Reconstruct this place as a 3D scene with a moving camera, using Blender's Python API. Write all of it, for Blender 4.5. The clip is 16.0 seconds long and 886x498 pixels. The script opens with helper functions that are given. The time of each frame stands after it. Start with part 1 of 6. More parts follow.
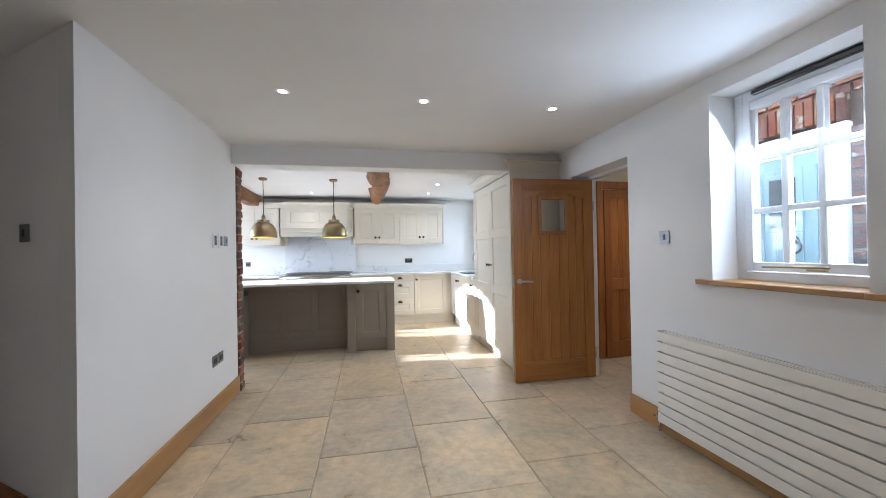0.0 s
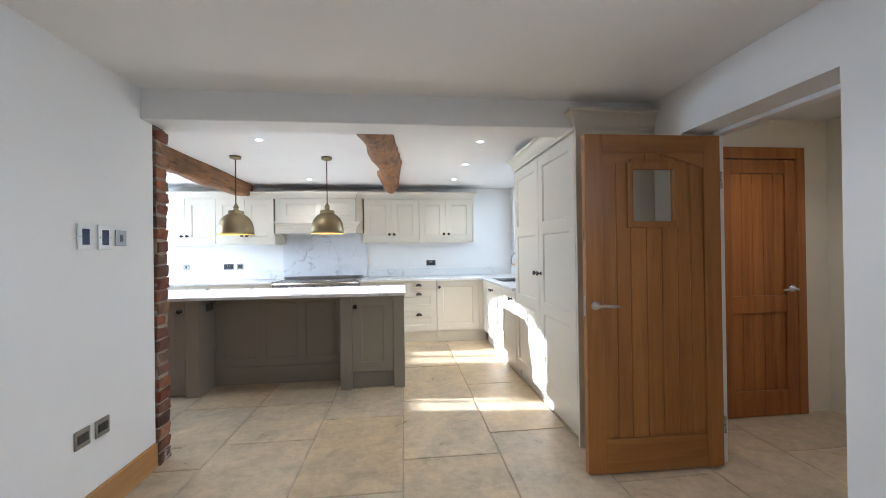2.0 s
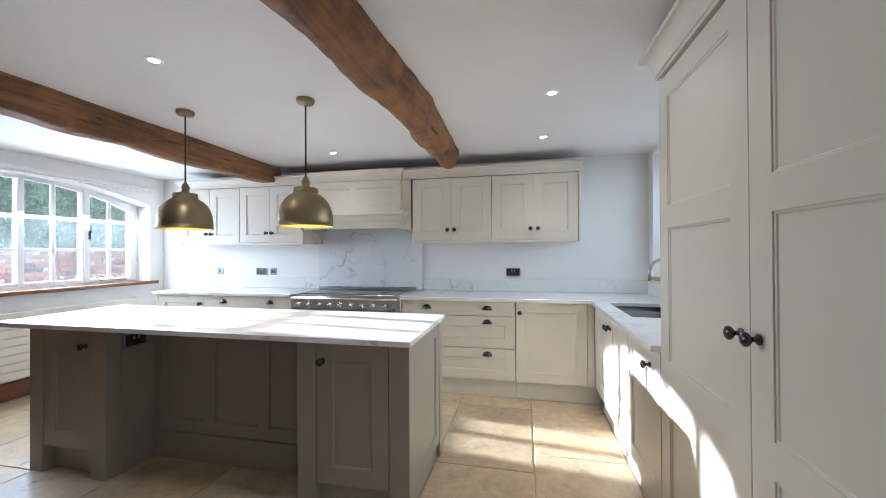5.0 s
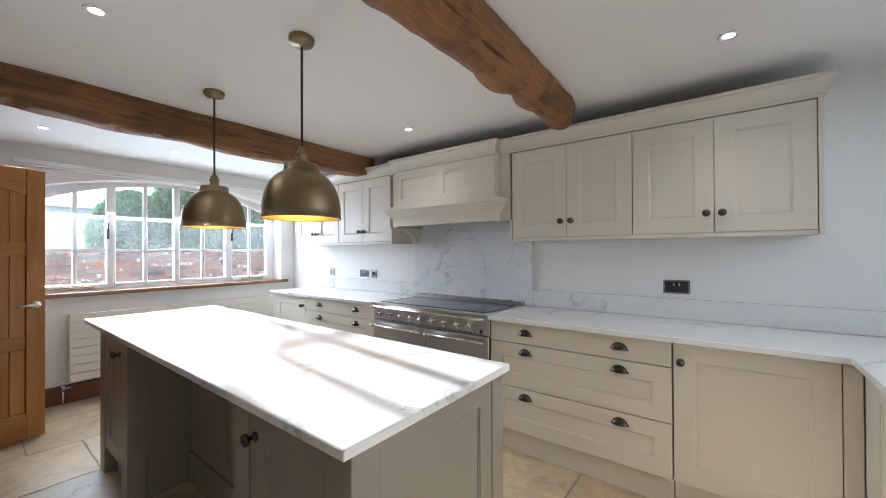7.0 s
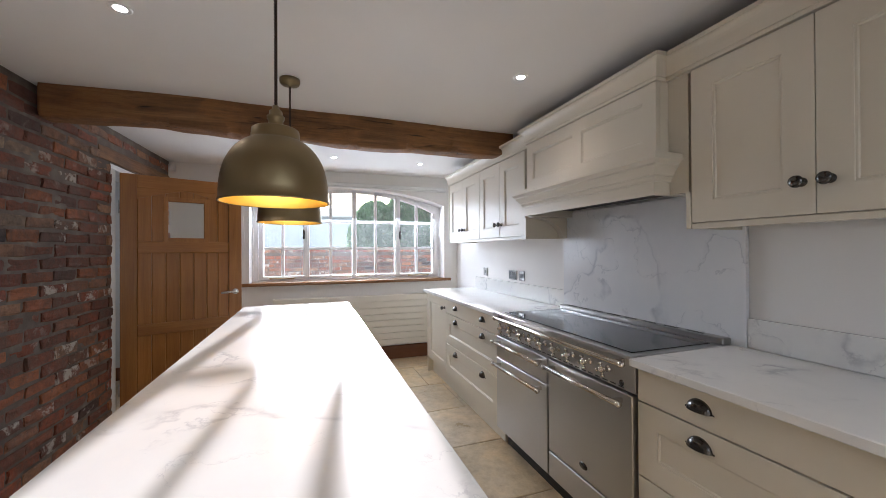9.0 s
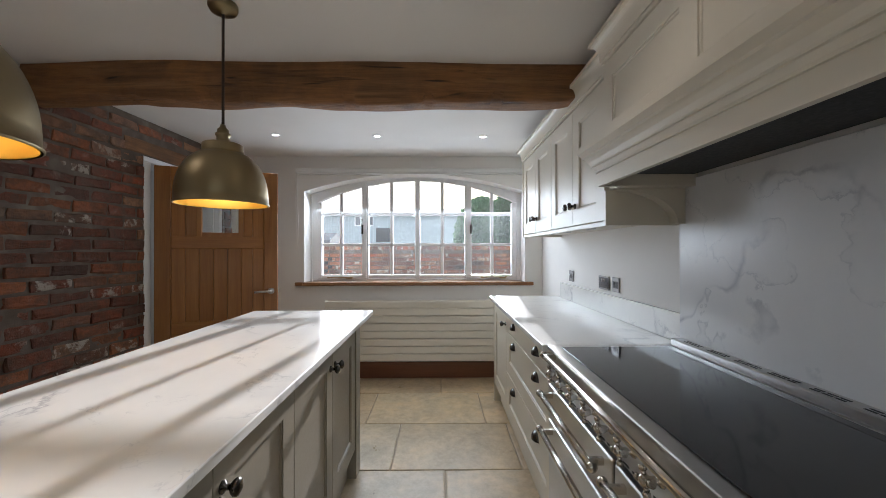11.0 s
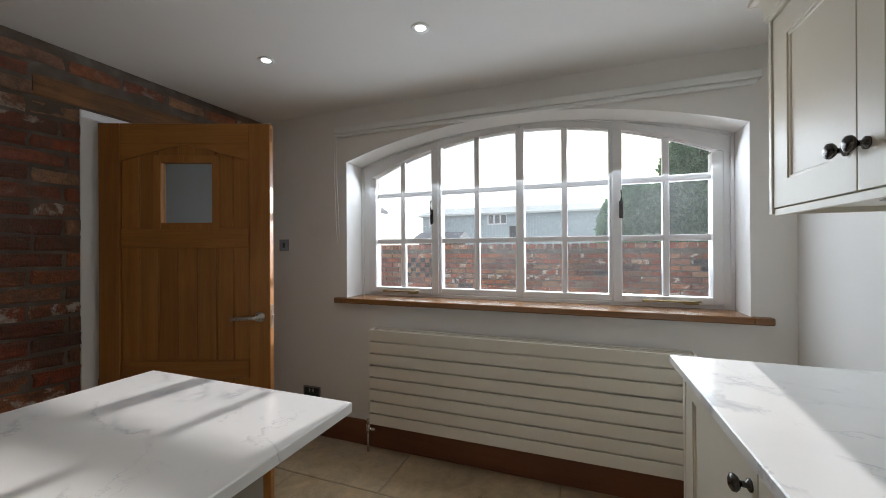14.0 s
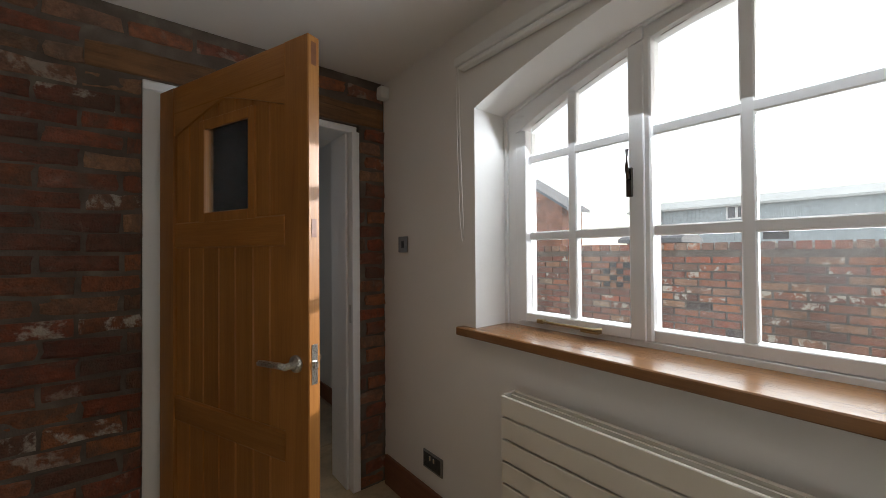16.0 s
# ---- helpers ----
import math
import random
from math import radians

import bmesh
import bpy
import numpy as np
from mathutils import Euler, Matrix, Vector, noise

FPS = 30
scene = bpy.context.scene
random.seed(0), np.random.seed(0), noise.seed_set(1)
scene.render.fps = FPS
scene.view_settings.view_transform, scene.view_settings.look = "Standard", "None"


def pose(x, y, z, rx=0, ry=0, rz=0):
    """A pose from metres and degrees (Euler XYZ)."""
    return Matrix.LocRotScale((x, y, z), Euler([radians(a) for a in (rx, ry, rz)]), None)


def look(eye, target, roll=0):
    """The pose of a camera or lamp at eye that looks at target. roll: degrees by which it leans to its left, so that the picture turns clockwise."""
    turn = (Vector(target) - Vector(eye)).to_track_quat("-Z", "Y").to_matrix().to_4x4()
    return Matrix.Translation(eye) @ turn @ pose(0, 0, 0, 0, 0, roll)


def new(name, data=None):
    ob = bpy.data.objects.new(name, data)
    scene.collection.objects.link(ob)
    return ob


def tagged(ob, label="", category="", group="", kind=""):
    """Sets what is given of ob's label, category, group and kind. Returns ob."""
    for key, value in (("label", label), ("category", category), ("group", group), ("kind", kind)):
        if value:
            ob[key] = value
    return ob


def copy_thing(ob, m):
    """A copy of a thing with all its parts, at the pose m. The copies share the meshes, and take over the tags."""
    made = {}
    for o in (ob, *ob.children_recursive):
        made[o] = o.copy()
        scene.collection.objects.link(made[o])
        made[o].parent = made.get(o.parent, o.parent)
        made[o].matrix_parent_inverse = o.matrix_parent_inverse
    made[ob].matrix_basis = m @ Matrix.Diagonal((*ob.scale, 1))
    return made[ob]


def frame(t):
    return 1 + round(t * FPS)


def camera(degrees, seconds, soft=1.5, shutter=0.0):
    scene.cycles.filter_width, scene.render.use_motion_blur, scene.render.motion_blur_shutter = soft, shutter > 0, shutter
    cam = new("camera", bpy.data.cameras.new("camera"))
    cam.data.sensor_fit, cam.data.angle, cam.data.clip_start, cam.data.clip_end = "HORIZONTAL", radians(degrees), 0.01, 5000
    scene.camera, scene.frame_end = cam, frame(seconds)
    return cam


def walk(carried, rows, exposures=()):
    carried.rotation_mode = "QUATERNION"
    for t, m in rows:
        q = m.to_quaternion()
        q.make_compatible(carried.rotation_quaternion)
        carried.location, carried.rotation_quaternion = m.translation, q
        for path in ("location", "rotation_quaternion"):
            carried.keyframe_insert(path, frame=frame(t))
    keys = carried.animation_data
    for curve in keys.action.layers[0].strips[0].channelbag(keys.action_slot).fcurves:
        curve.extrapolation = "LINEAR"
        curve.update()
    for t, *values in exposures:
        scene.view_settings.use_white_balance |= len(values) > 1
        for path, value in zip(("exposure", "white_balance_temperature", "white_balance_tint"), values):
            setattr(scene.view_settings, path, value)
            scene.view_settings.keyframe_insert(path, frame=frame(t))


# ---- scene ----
# camera and walk
cam = camera(99.8, 16.0, soft=0.8)
PATH = [
    (0, (0.076, -0.655, 1.282), (0.464, 1.307, 1.296), -1.0),
    (0.5, (0.176, -0.321, 1.292), (0.516, 1.649, 1.304), -0.9),
    (1, (0.26, 0.018, 1.297), (0.561, 1.995, 1.309), -1.0),
    (1.5, (0.341, 0.35, 1.303), (0.604, 2.333, 1.313), -1.1),
    (2, (0.389, 0.673, 1.314), (0.601, 2.662, 1.321), -0.8),
    (2.5, (0.438, 0.992, 1.321), (0.593, 2.986, 1.325), -0.8),
    (3, (0.519, 1.314, 1.318), (0.599, 3.312, 1.323), -0.7),
    (3.5, (0.606, 1.613, 1.337), (0.591, 3.613, 1.342), -0.5),
    (6, (1.07, 3.162, 1.345), (0.31, 5.012, 1.357), -0.4),
    (6.5, (1.08, 3.431, 1.348), (0.124, 5.188, 1.357), -0.4),
    (7, (1.092, 3.739, 1.359), (-0.123, 5.328, 1.371), -0.3),
    (7.5, (1.065, 3.992, 1.365), (-0.366, 5.389, 1.374), -0.3),
    (8, (1.049, 4.274, 1.369), (-0.594, 5.414, 1.38), -0.2),
    (8.5, (1.014, 4.534, 1.35), (-0.776, 5.426, 1.362), -0.4),
    (9, (0.933, 4.776, 1.346), (-0.955, 5.436, 1.356), -0.3),
    (9.5, (0.794, 5.02, 1.335), (-1.153, 5.476, 1.342), -0.3),
    (10.2, (0.548, 5.305, 1.324), (-1.44, 5.522, 1.33), -0.1),
    (12.5, (-0.627, 5.678, 1.324), (-2.61, 5.424, 1.332), -0.2),
    (13, (-0.915, 5.688, 1.316), (-2.883, 5.332, 1.324), -0.1),
    (13.5, (-1.193, 5.673, 1.328), (-3.131, 5.179, 1.334), -0.2),
    (14, (-1.493, 5.645, 1.323), (-3.368, 4.949, 1.326), -0.3),
    (14.5, (-1.76, 5.61, 1.325), (-3.547, 4.711, 1.33), -0.3),
    (15, (-2.036, 5.511, 1.302), (-3.701, 4.403, 1.324), -0.5),
    (15.5, (-2.268, 5.392, 1.312), (-3.782, 4.086, 1.337), -0.2),
    (16, (-2.582, 5.253, 1.313), (-3.852, 3.708, 1.335), -0.4),
]
EXPOSURES = [(0, 2.72, 5350, 12), (1, 2.72, 5550, 11), (2, 2.64, 5350, 11), (3.5, 2.36, 5150, 11), (6, 1.85, 5650, 12), (7, 1.7, 5750, 13), (8, 1.51, 5950, 16), (9, 1.29, 6100, 18), (10, 1.05, 6250, 15), (12.5, 0.5, 5950, 13), (14, 0.31, 6350, 13), (16, 0.28, 6700, 13)]
walk(cam, [(t, look(eye, target, roll)) for t, eye, target, roll in PATH], EXPOSURES)

# world, sun, daylight in the window openings, and a fill lamp next door
SUN_WAY = Vector((-0.966, 0.112, 0.232)).normalized()
world = bpy.data.worlds.new("sky")
scene.world = world
world.use_nodes = True
wt = world.node_tree
sky = wt.nodes.new("ShaderNodeTexSky")
sky.sky_type, sky.sun_disc = "NISHITA", False
sky.sun_elevation = math.asin(SUN_WAY.z)
sky.sun_rotation = math.atan2(SUN_WAY.x, SUN_WAY.y)
sky.air_density, sky.dust_density, sky.ozone_density = 1.0, 1.0, 1.0
haze = wt.nodes.new("ShaderNodeMix")
haze.data_type = "RGBA"
haze.inputs["Factor"].default_value = 0.6
haze.inputs["B"].default_value = (12.5, 13.0, 13.6, 1)
wt.links.new(sky.outputs[0], haze.inputs["A"])
wt.links.new(haze.outputs["Result"], wt.nodes["Background"].inputs[0])
wt.nodes["Background"].inputs[1].default_value = 0.12
sun = new("sun", bpy.data.lights.new("sun", "SUN"))
sun.data.energy, sun.data.angle, sun.data.color = 5.0, radians(0.8), (1.0, 0.98, 0.95)
sun.matrix_world = look(SUN_WAY * 40, (0, 0, 0))


def area_lamp(name, at, to, sx, sy, watts, colour):
    lamp = new(name, bpy.data.lights.new(name, "AREA"))
    lamp.data.shape, lamp.data.size, lamp.data.size_y = "RECTANGLE", sx, sy
    lamp.data.energy, lamp.data.color = watts, colour
    lamp.matrix_world = look(at, to)
    return lamp


DOWN_W = 3.0
DAY = (0.81, 0.915, 1.0)
area_lamp("daylight_arched_window", (-4.06, 5.26, 1.55), (0, 5.26, -1.5), 2.2, 0.9, 29.5, DAY)
area_lamp("daylight_side_window", (2.40, 0.87, 1.66), (0, 0.87, 0.1), 0.68, 0.95, 5.5, DAY)
# added unseen to light the next room; it stands in no window
area_lamp("fill_next_room", (-2.93, 2.7, 1.5), (-3.9, 2.3, 1.2), 0.6, 0.9, 0.5, DAY)
area_lamp("daylight_sink_window", (2.48, 5.5, 1.7), (0, 5.5, -0.4), 1.6, 1.05, 1.2, DAY)

# ---------------------------------------------------------------- materials


def mat(name, rough=0.5, metal=0.0):
    m = bpy.data.materials.new(name)
    m.use_nodes = True
    b = m.node_tree.nodes["Principled BSDF"]
    b.inputs["Roughness"].default_value, b.inputs["Metallic"].default_value = rough, metal
    return m, m.node_tree, b


def coords(nt, scale):
    co, mp = nt.nodes.new("ShaderNodeTexCoord"), nt.nodes.new("ShaderNodeMapping")
    mp.inputs["Scale"].default_value = scale
    nt.links.new(co.outputs["Object"], mp.inputs["Vector"])
    return mp


def noise_tex(nt, scale, size, detail=4, rough=0.55, distort=0.0):
    n = nt.nodes.new("ShaderNodeTexNoise")
    n.inputs["Scale"].default_value, n.inputs["Detail"].default_value = size, detail
    n.inputs["Roughness"].default_value, n.inputs["Distortion"].default_value = rough, distort
    nt.links.new(coords(nt, scale).outputs[0], n.inputs["Vector"])
    return n.outputs["Fac"]


def ramp(nt, fac, stops):
    r = nt.nodes.new("ShaderNodeValToRGB")
    while len(r.color_ramp.elements) < len(stops):
        r.color_ramp.elements.new(0.5)
    for e, (p, c) in zip(r.color_ramp.elements, stops):
        e.position, e.color = p, (*c, 1) if len(c) == 3 else (c[0], c[0], c[0], 1)
    nt.links.new(fac, r.inputs[0])
    return r.outputs[0]


def mix(nt, fac, a, b, kind="MIX"):
    x = nt.nodes.new("ShaderNodeMix")
    x.data_type, x.blend_type = "RGBA", kind
    for sock, v in ((x.inputs["Factor"], fac), (x.inputs["A"], a), (x.inputs["B"], b)):
        if isinstance(v, (int, float)):
            sock.default_value = v
        elif isinstance(v, tuple):
            sock.default_value = (*v, 1)
        else:
            nt.links.new(v, sock)
    return x.outputs["Result"]


def bump(nt, b, height, strength, dist=0.01):
    bp = nt.nodes.new("ShaderNodeBump")
    bp.inputs["Strength"].default_value, bp.inputs["Distance"].default_value = strength, dist
    nt.links.new(height, bp.inputs["Height"])
    nt.links.new(bp.outputs[0], b.inputs["Normal"])


def paint(name, colour, rough=0.5, vary=0.03, grain=0.06, scale=1.0):
    m, nt, b = mat(name, rough)
    dark = tuple(c * (1 - vary) for c in colour)
    lite = tuple(min(1, c * (1 + vary)) for c in colour)
    big = noise_tex(nt, (1, 1, 1), 1.7 * scale, 3)
    nt.links.new(ramp(nt, big, [(0.3, dark), (0.7, lite)]), b.inputs["Base Color"])
    fine = noise_tex(nt, (1, 1, 1), 90 * scale, 3)
    rr = ramp(nt, fine, [(0.2, (rough * 0.85,)), (0.8, (min(1, rough * 1.15),))])
    nt.links.new(rr, b.inputs["Roughness"])
    bump(nt, b, fine, grain, 0.003)
    return m


def wood(name, dark, mid, lite, axis, rough=0.42, grain=9.0, relief=0.25, vary=True):
    """Boards with the grain along axis (0, 1, 2)."""
    m, nt, b = mat(name, rough)
    sc = [1.0, 1.0, 1.0]
    sc[axis] = 0.06
    big = noise_tex(nt, tuple(sc), grain, 5, 0.6, 0.6)
    sc[axis] = 0.02
    fine = noise_tex(nt, tuple(sc), grain * 14, 4, 0.7)
    col = ramp(nt, big, [(0.25, dark), (0.5, mid), (0.75, lite)])
    col = mix(nt, 0.35, col, ramp(nt, fine, [(0.3, dark), (0.7, lite)]))
    if vary:
        oi = nt.nodes.new("ShaderNodeObjectInfo")
        col = mix(nt, 0.6, col, ramp(nt, oi.outputs["Random"], [(0.0, (0.72,)), (1.0, (1.0,))]), "MULTIPLY")
    blotch = noise_tex(nt, (1, 1, 1), 2.2, 3)
    col = mix(nt, 0.5, col, ramp(nt, blotch, [(0.3, (0.75,)), (0.65, (1.0,))]), "MULTIPLY")
    nt.links.new(col, b.inputs["Base Color"])
    bump(nt, b, fine, relief, 0.002)
    return m


WALL = paint("white_emulsion", (0.80, 0.78, 0.75), 0.75, 0.02, 0.08, 1.0)
CEIL = paint("ceiling_emulsion", (0.80, 0.78, 0.75), 0.85, 0.02, 0.05)
CREAM_WALL = paint("cream_emulsion", (0.78, 0.70, 0.55), 0.75, 0.03, 0.06)
CAB = paint("putty_cabinet_paint", (0.635, 0.58, 0.475), 0.38, 0.02, 0.05)
ISL = paint("taupe_island_paint", (0.275, 0.244, 0.194), 0.38, 0.03, 0.05)
WHITE_GLOSS = paint("white_joinery_paint", (0.80, 0.80, 0.80), 0.3, 0.02, 0.04)
RAD = paint("cream_radiator_enamel", (0.74, 0.70, 0.62), 0.35, 0.015, 0.02)
RAD_W = paint("white_radiator_enamel", (0.82, 0.78, 0.70), 0.35, 0.015, 0.02)
OAK_Z = wood("oak_upright", (0.24, 0.086, 0.016), (0.385, 0.155, 0.031), (0.49, 0.22, 0.056), 2, 0.38, 17.0)
OAK_X = wood("oak_along_x", (0.24, 0.086, 0.016), (0.385, 0.155, 0.031), (0.49, 0.22, 0.056), 0, 0.38, 17.0)
OAK_Y = wood("oak_along_y", (0.32, 0.15, 0.04), (0.46, 0.24, 0.075), (0.56, 0.32, 0.12), 1)
PINE_Z = wood("pine_upright", (0.20, 0.045, 0.008), (0.40, 0.125, 0.024), (0.54, 0.22, 0.05), 2, 0.32, 13.0)
BROWN_Y = wood("brown_skirting_wood", (0.14, 0.045, 0.02), (0.20, 0.07, 0.03), (0.26, 0.10, 0.045), 1)
SILL_Y = wood("sill_wood", (0.20, 0.085, 0.03), (0.30, 0.14, 0.055), (0.38, 0.19, 0.08), 1, 0.25)
SLATE = paint("dark_slate", (0.12, 0.12, 0.13), 0.7, 0.15, 0.2)
# black parts, and the shade inside slots, holes and openings, put in as colour
BLACK = paint("black_and_gap_shade", (0.012, 0.012, 0.012), 0.6, 0.05, 0.0)
GREY_SOCKET = paint("dark_socket_insert", (0.03, 0.03, 0.032), 0.35, 0.05, 0.0)
PLASTIC_W = paint("white_plastic", (0.78, 0.78, 0.76), 0.35, 0.02, 0.0)


def beam_wood(name, warm, axis=1, lift=1.0, patch=3.5):
    m, nt, b = mat(name, 0.7)
    along = [[f if k == axis else 1.0 for k in range(3)] for f in (0.08, 0.04, 0.05)]
    big = noise_tex(nt, tuple(along[0]), 14, 6, 0.65, 0.8)
    fine = noise_tex(nt, tuple(along[1]), 90, 5, 0.7)
    crack = noise_tex(nt, tuple(along[2]), 22, 2, 0.5, 1.5)
    blot = noise_tex(nt, (1, 1, 1), patch, 5, 0.6, 0.5)
    col = ramp(nt, big, [(p, tuple(v * lift for v in c)) for p, c in ((0.25, (0.06, 0.028, 0.012)), (0.5, (0.17, 0.08, 0.031)), (0.75, (0.29, 0.152, 0.066)))])
    col = mix(nt, ramp(nt, blot, [(0.42, (0.0,)), (0.62, (warm,))]), col, (0.37, 0.162, 0.05))
    col = mix(nt, ramp(nt, fine, [(0.3, (0.35,)), (0.6, (0.0,))]), col, (0.04, 0.022, 0.012))
    col = mix(nt, ramp(nt, crack, [(0.25, (0.85,)), (0.33, (0.0,))]), col, (0.012, 0.008, 0.005))
    nt.links.new(col, b.inputs["Base Color"])
    bump(nt, b, mix(nt, 0.5, ramp(nt, crack, [(0.24, (0.0,)), (0.36, (1.0,))]), fine), 0.9, 0.018)
    return m


BEAM = beam_wood("old_oak_beam", 0.6, 1, 1.3)
LOG = beam_wood("waxed_log_beam", 0.95, 1, 1.15, 4.2)
LOG_X = beam_wood("brown_lintel", 0.35, 0)


def shifted(nt, place, size, detail, rough, distort):
    """Noise that carries on differently on each piece."""
    n, add, sc = nt.nodes.new("ShaderNodeTexNoise"), nt.nodes.new("ShaderNodeVectorMath"), nt.nodes.new("ShaderNodeTexCoord")
    add.operation = "ADD"
    nt.links.new(sc.outputs["Object"], add.inputs[0])
    nt.links.new(place, add.inputs[1])
    nt.links.new(add.outputs[0], n.inputs["Vector"])
    n.inputs["Scale"].default_value, n.inputs["Detail"].default_value = size, detail
    n.inputs["Roughness"].default_value, n.inputs["Distortion"].default_value = rough, distort
    return n.outputs["Fac"]


def brick_mat(name, per_island, lift, lime_from=0.78, dirt=0.8):
    m, nt, b = mat(name, 0.92)
    if per_island:
        rnd = nt.nodes.new("ShaderNodeNewGeometry").outputs["Random Per Island"]
    else:
        rnd = nt.nodes.new("ShaderNodeObjectInfo").outputs["Random"]
    tones = [(0.0, (0.38, 0.095, 0.042)), (0.14, (0.22, 0.070, 0.042)), (0.28, (0.42, 0.15, 0.062)), (0.42, (0.27, 0.090, 0.052)),
             (0.56, (0.16, 0.065, 0.045)), (0.70, (0.38, 0.20, 0.11)), (0.84, (0.26, 0.085, 0.048)), (0.90, (0.05, 0.042, 0.042)), (0.94, (0.30, 0.095, 0.052)), (1.0, (0.33, 0.23, 0.15))]
    white = nt.nodes.new("ShaderNodeTexWhiteNoise")
    white.noise_dimensions = "1D"
    nt.links.new(rnd, white.inputs["W"])
    limed = white.outputs["Value"]
    col = ramp(nt, rnd, [(p, tuple(min(1, v * lift) for v in c)) for p, c in tones])
    oi = nt.nodes.new("ShaderNodeObjectInfo")
    n1, n2, n3, n4, n5 = (shifted(nt, oi.outputs["Location"], *a) for a in ((26, 6, 0.75, 0.0), (10, 6, 0.68, 0.3), (150, 3, 0.5, 0.0), (7, 6, 0.8, 0.4), (1.1, 3, 0.6, 0.0)))
    col = mix(nt, 0.85, col, ramp(nt, n1, [(0.25, (0.35,)), (0.55, (0.95,)), (0.8, (1.35,))]), "MULTIPLY")
    col = mix(nt, ramp(nt, n4, [(0.44, (0.0,)), (0.62, (dirt,))]), col, (0.115 * lift, 0.085 * lift, 0.065 * lift))
    col = mix(nt, 0.8, col, ramp(nt, n5, [(0.35, (0.6,)), (0.62, (1.12,))]), "MULTIPLY")
    lime = mix(nt, 1.0, ramp(nt, n2, [(0.52, (0.0,)), (0.60, (0.85,))]), ramp(nt, limed, [(lime_from, (0.0,)), (lime_from + 0.08, (1.0,))]), "MULTIPLY")
    col = mix(nt, lime, col, (0.50, 0.45, 0.38))
    col = mix(nt, ramp(nt, n2, [(0.60, (0.0,)), (0.70, (0.3,))]), col, (0.36, 0.31, 0.25))
    nt.links.new(col, b.inputs["Base Color"])
    bump(nt, b, mix(nt, 0.4, n1, n3), 1.0, 0.018)
    return m


BRICK = brick_mat("old_red_brick", False, 0.98, 0.82, 0.65)
BRICK_I = brick_mat("garden_brick", True, 1.02, 0.7, 0.45)


def mortar_mat(name, lift):
    m, nt, b = mat(name, 0.95)
    a, f = noise_tex(nt, (1, 1, 1), 9, 5), noise_tex(nt, (1, 1, 1), 160, 3)
    nt.links.new(ramp(nt, a, [(p, tuple(v * lift for v in c)) for p, c in ((0.3, (0.115, 0.085, 0.065)), (0.55, (0.18, 0.14, 0.11)), (0.75, (0.27, 0.23, 0.18)))]), b.inputs["Base Color"])
    bump(nt, b, mix(nt, 0.5, a, f), 0.7, 0.01)
    return m


MORTAR = mortar_mat("grey_mortar", 0.78)
LIME = mortar_mat("pale_lime_mortar", 1.9)


def stone_mat():
    """Tumbled limestone flags, each of its own shade and clouding."""
    m, nt, b = mat("limestone_flag", 0.36)
    oi = nt.nodes.new("ShaderNodeObjectInfo")
    rnd = oi.outputs["Random"]
    base = ramp(nt, rnd, [(0.0, (0.55, 0.45, 0.30)), (0.2, (0.46, 0.395, 0.30)), (0.4, (0.60, 0.495, 0.34)), (0.6, (0.48, 0.39, 0.265)), (0.8, (0.61, 0.495, 0.335)), (1.0, (0.48, 0.41, 0.315))])
    big, n1, n2, n3 = (shifted(nt, oi.outputs["Location"], *a) for a in ((1.9, 4, 0.6, 0.8), (4.2, 6, 0.68, 0.5), (17, 5, 0.7, 0.0), (200, 2, 0.5, 0.0)))
    col = mix(nt, 0.6, base, ramp(nt, big, [(0.32, (0.74, 0.74, 0.73)), (0.5, (1.0, 0.97, 0.92)), (0.66, (1.20, 1.09, 0.92))]), "MULTIPLY")
    col = mix(nt, 0.75, col, ramp(nt, n1, [(0.32, (0.70, 0.67, 0.62)), (0.5, (1.0, 0.98, 0.95)), (0.68, (1.22, 1.17, 1.08))]), "MULTIPLY")
    col = mix(nt, 0.45, col, ramp(nt, n2, [(0.3, (0.62, 0.57, 0.50)), (0.6, (1.08,))]), "MULTIPLY")
    col = mix(nt, ramp(nt, n2, [(0.25, (0.7,)), (0.31, (0.0,))]), col, (0.14, 0.10, 0.065))
    nt.links.new(col, b.inputs["Base Color"])
    nt.links.new(ramp(nt, n1, [(0.3, (0.26,)), (0.7, (0.46,))]), b.inputs["Roughness"])
    bump(nt, b, mix(nt, 0.3, mix(nt, 0.5, big, n1), n3), 0.3, 0.010)
    return m


STONE = stone_mat()
GROUT = paint("sand_grout", (0.40, 0.335, 0.25), 0.9, 0.12, 0.3, 3.0)


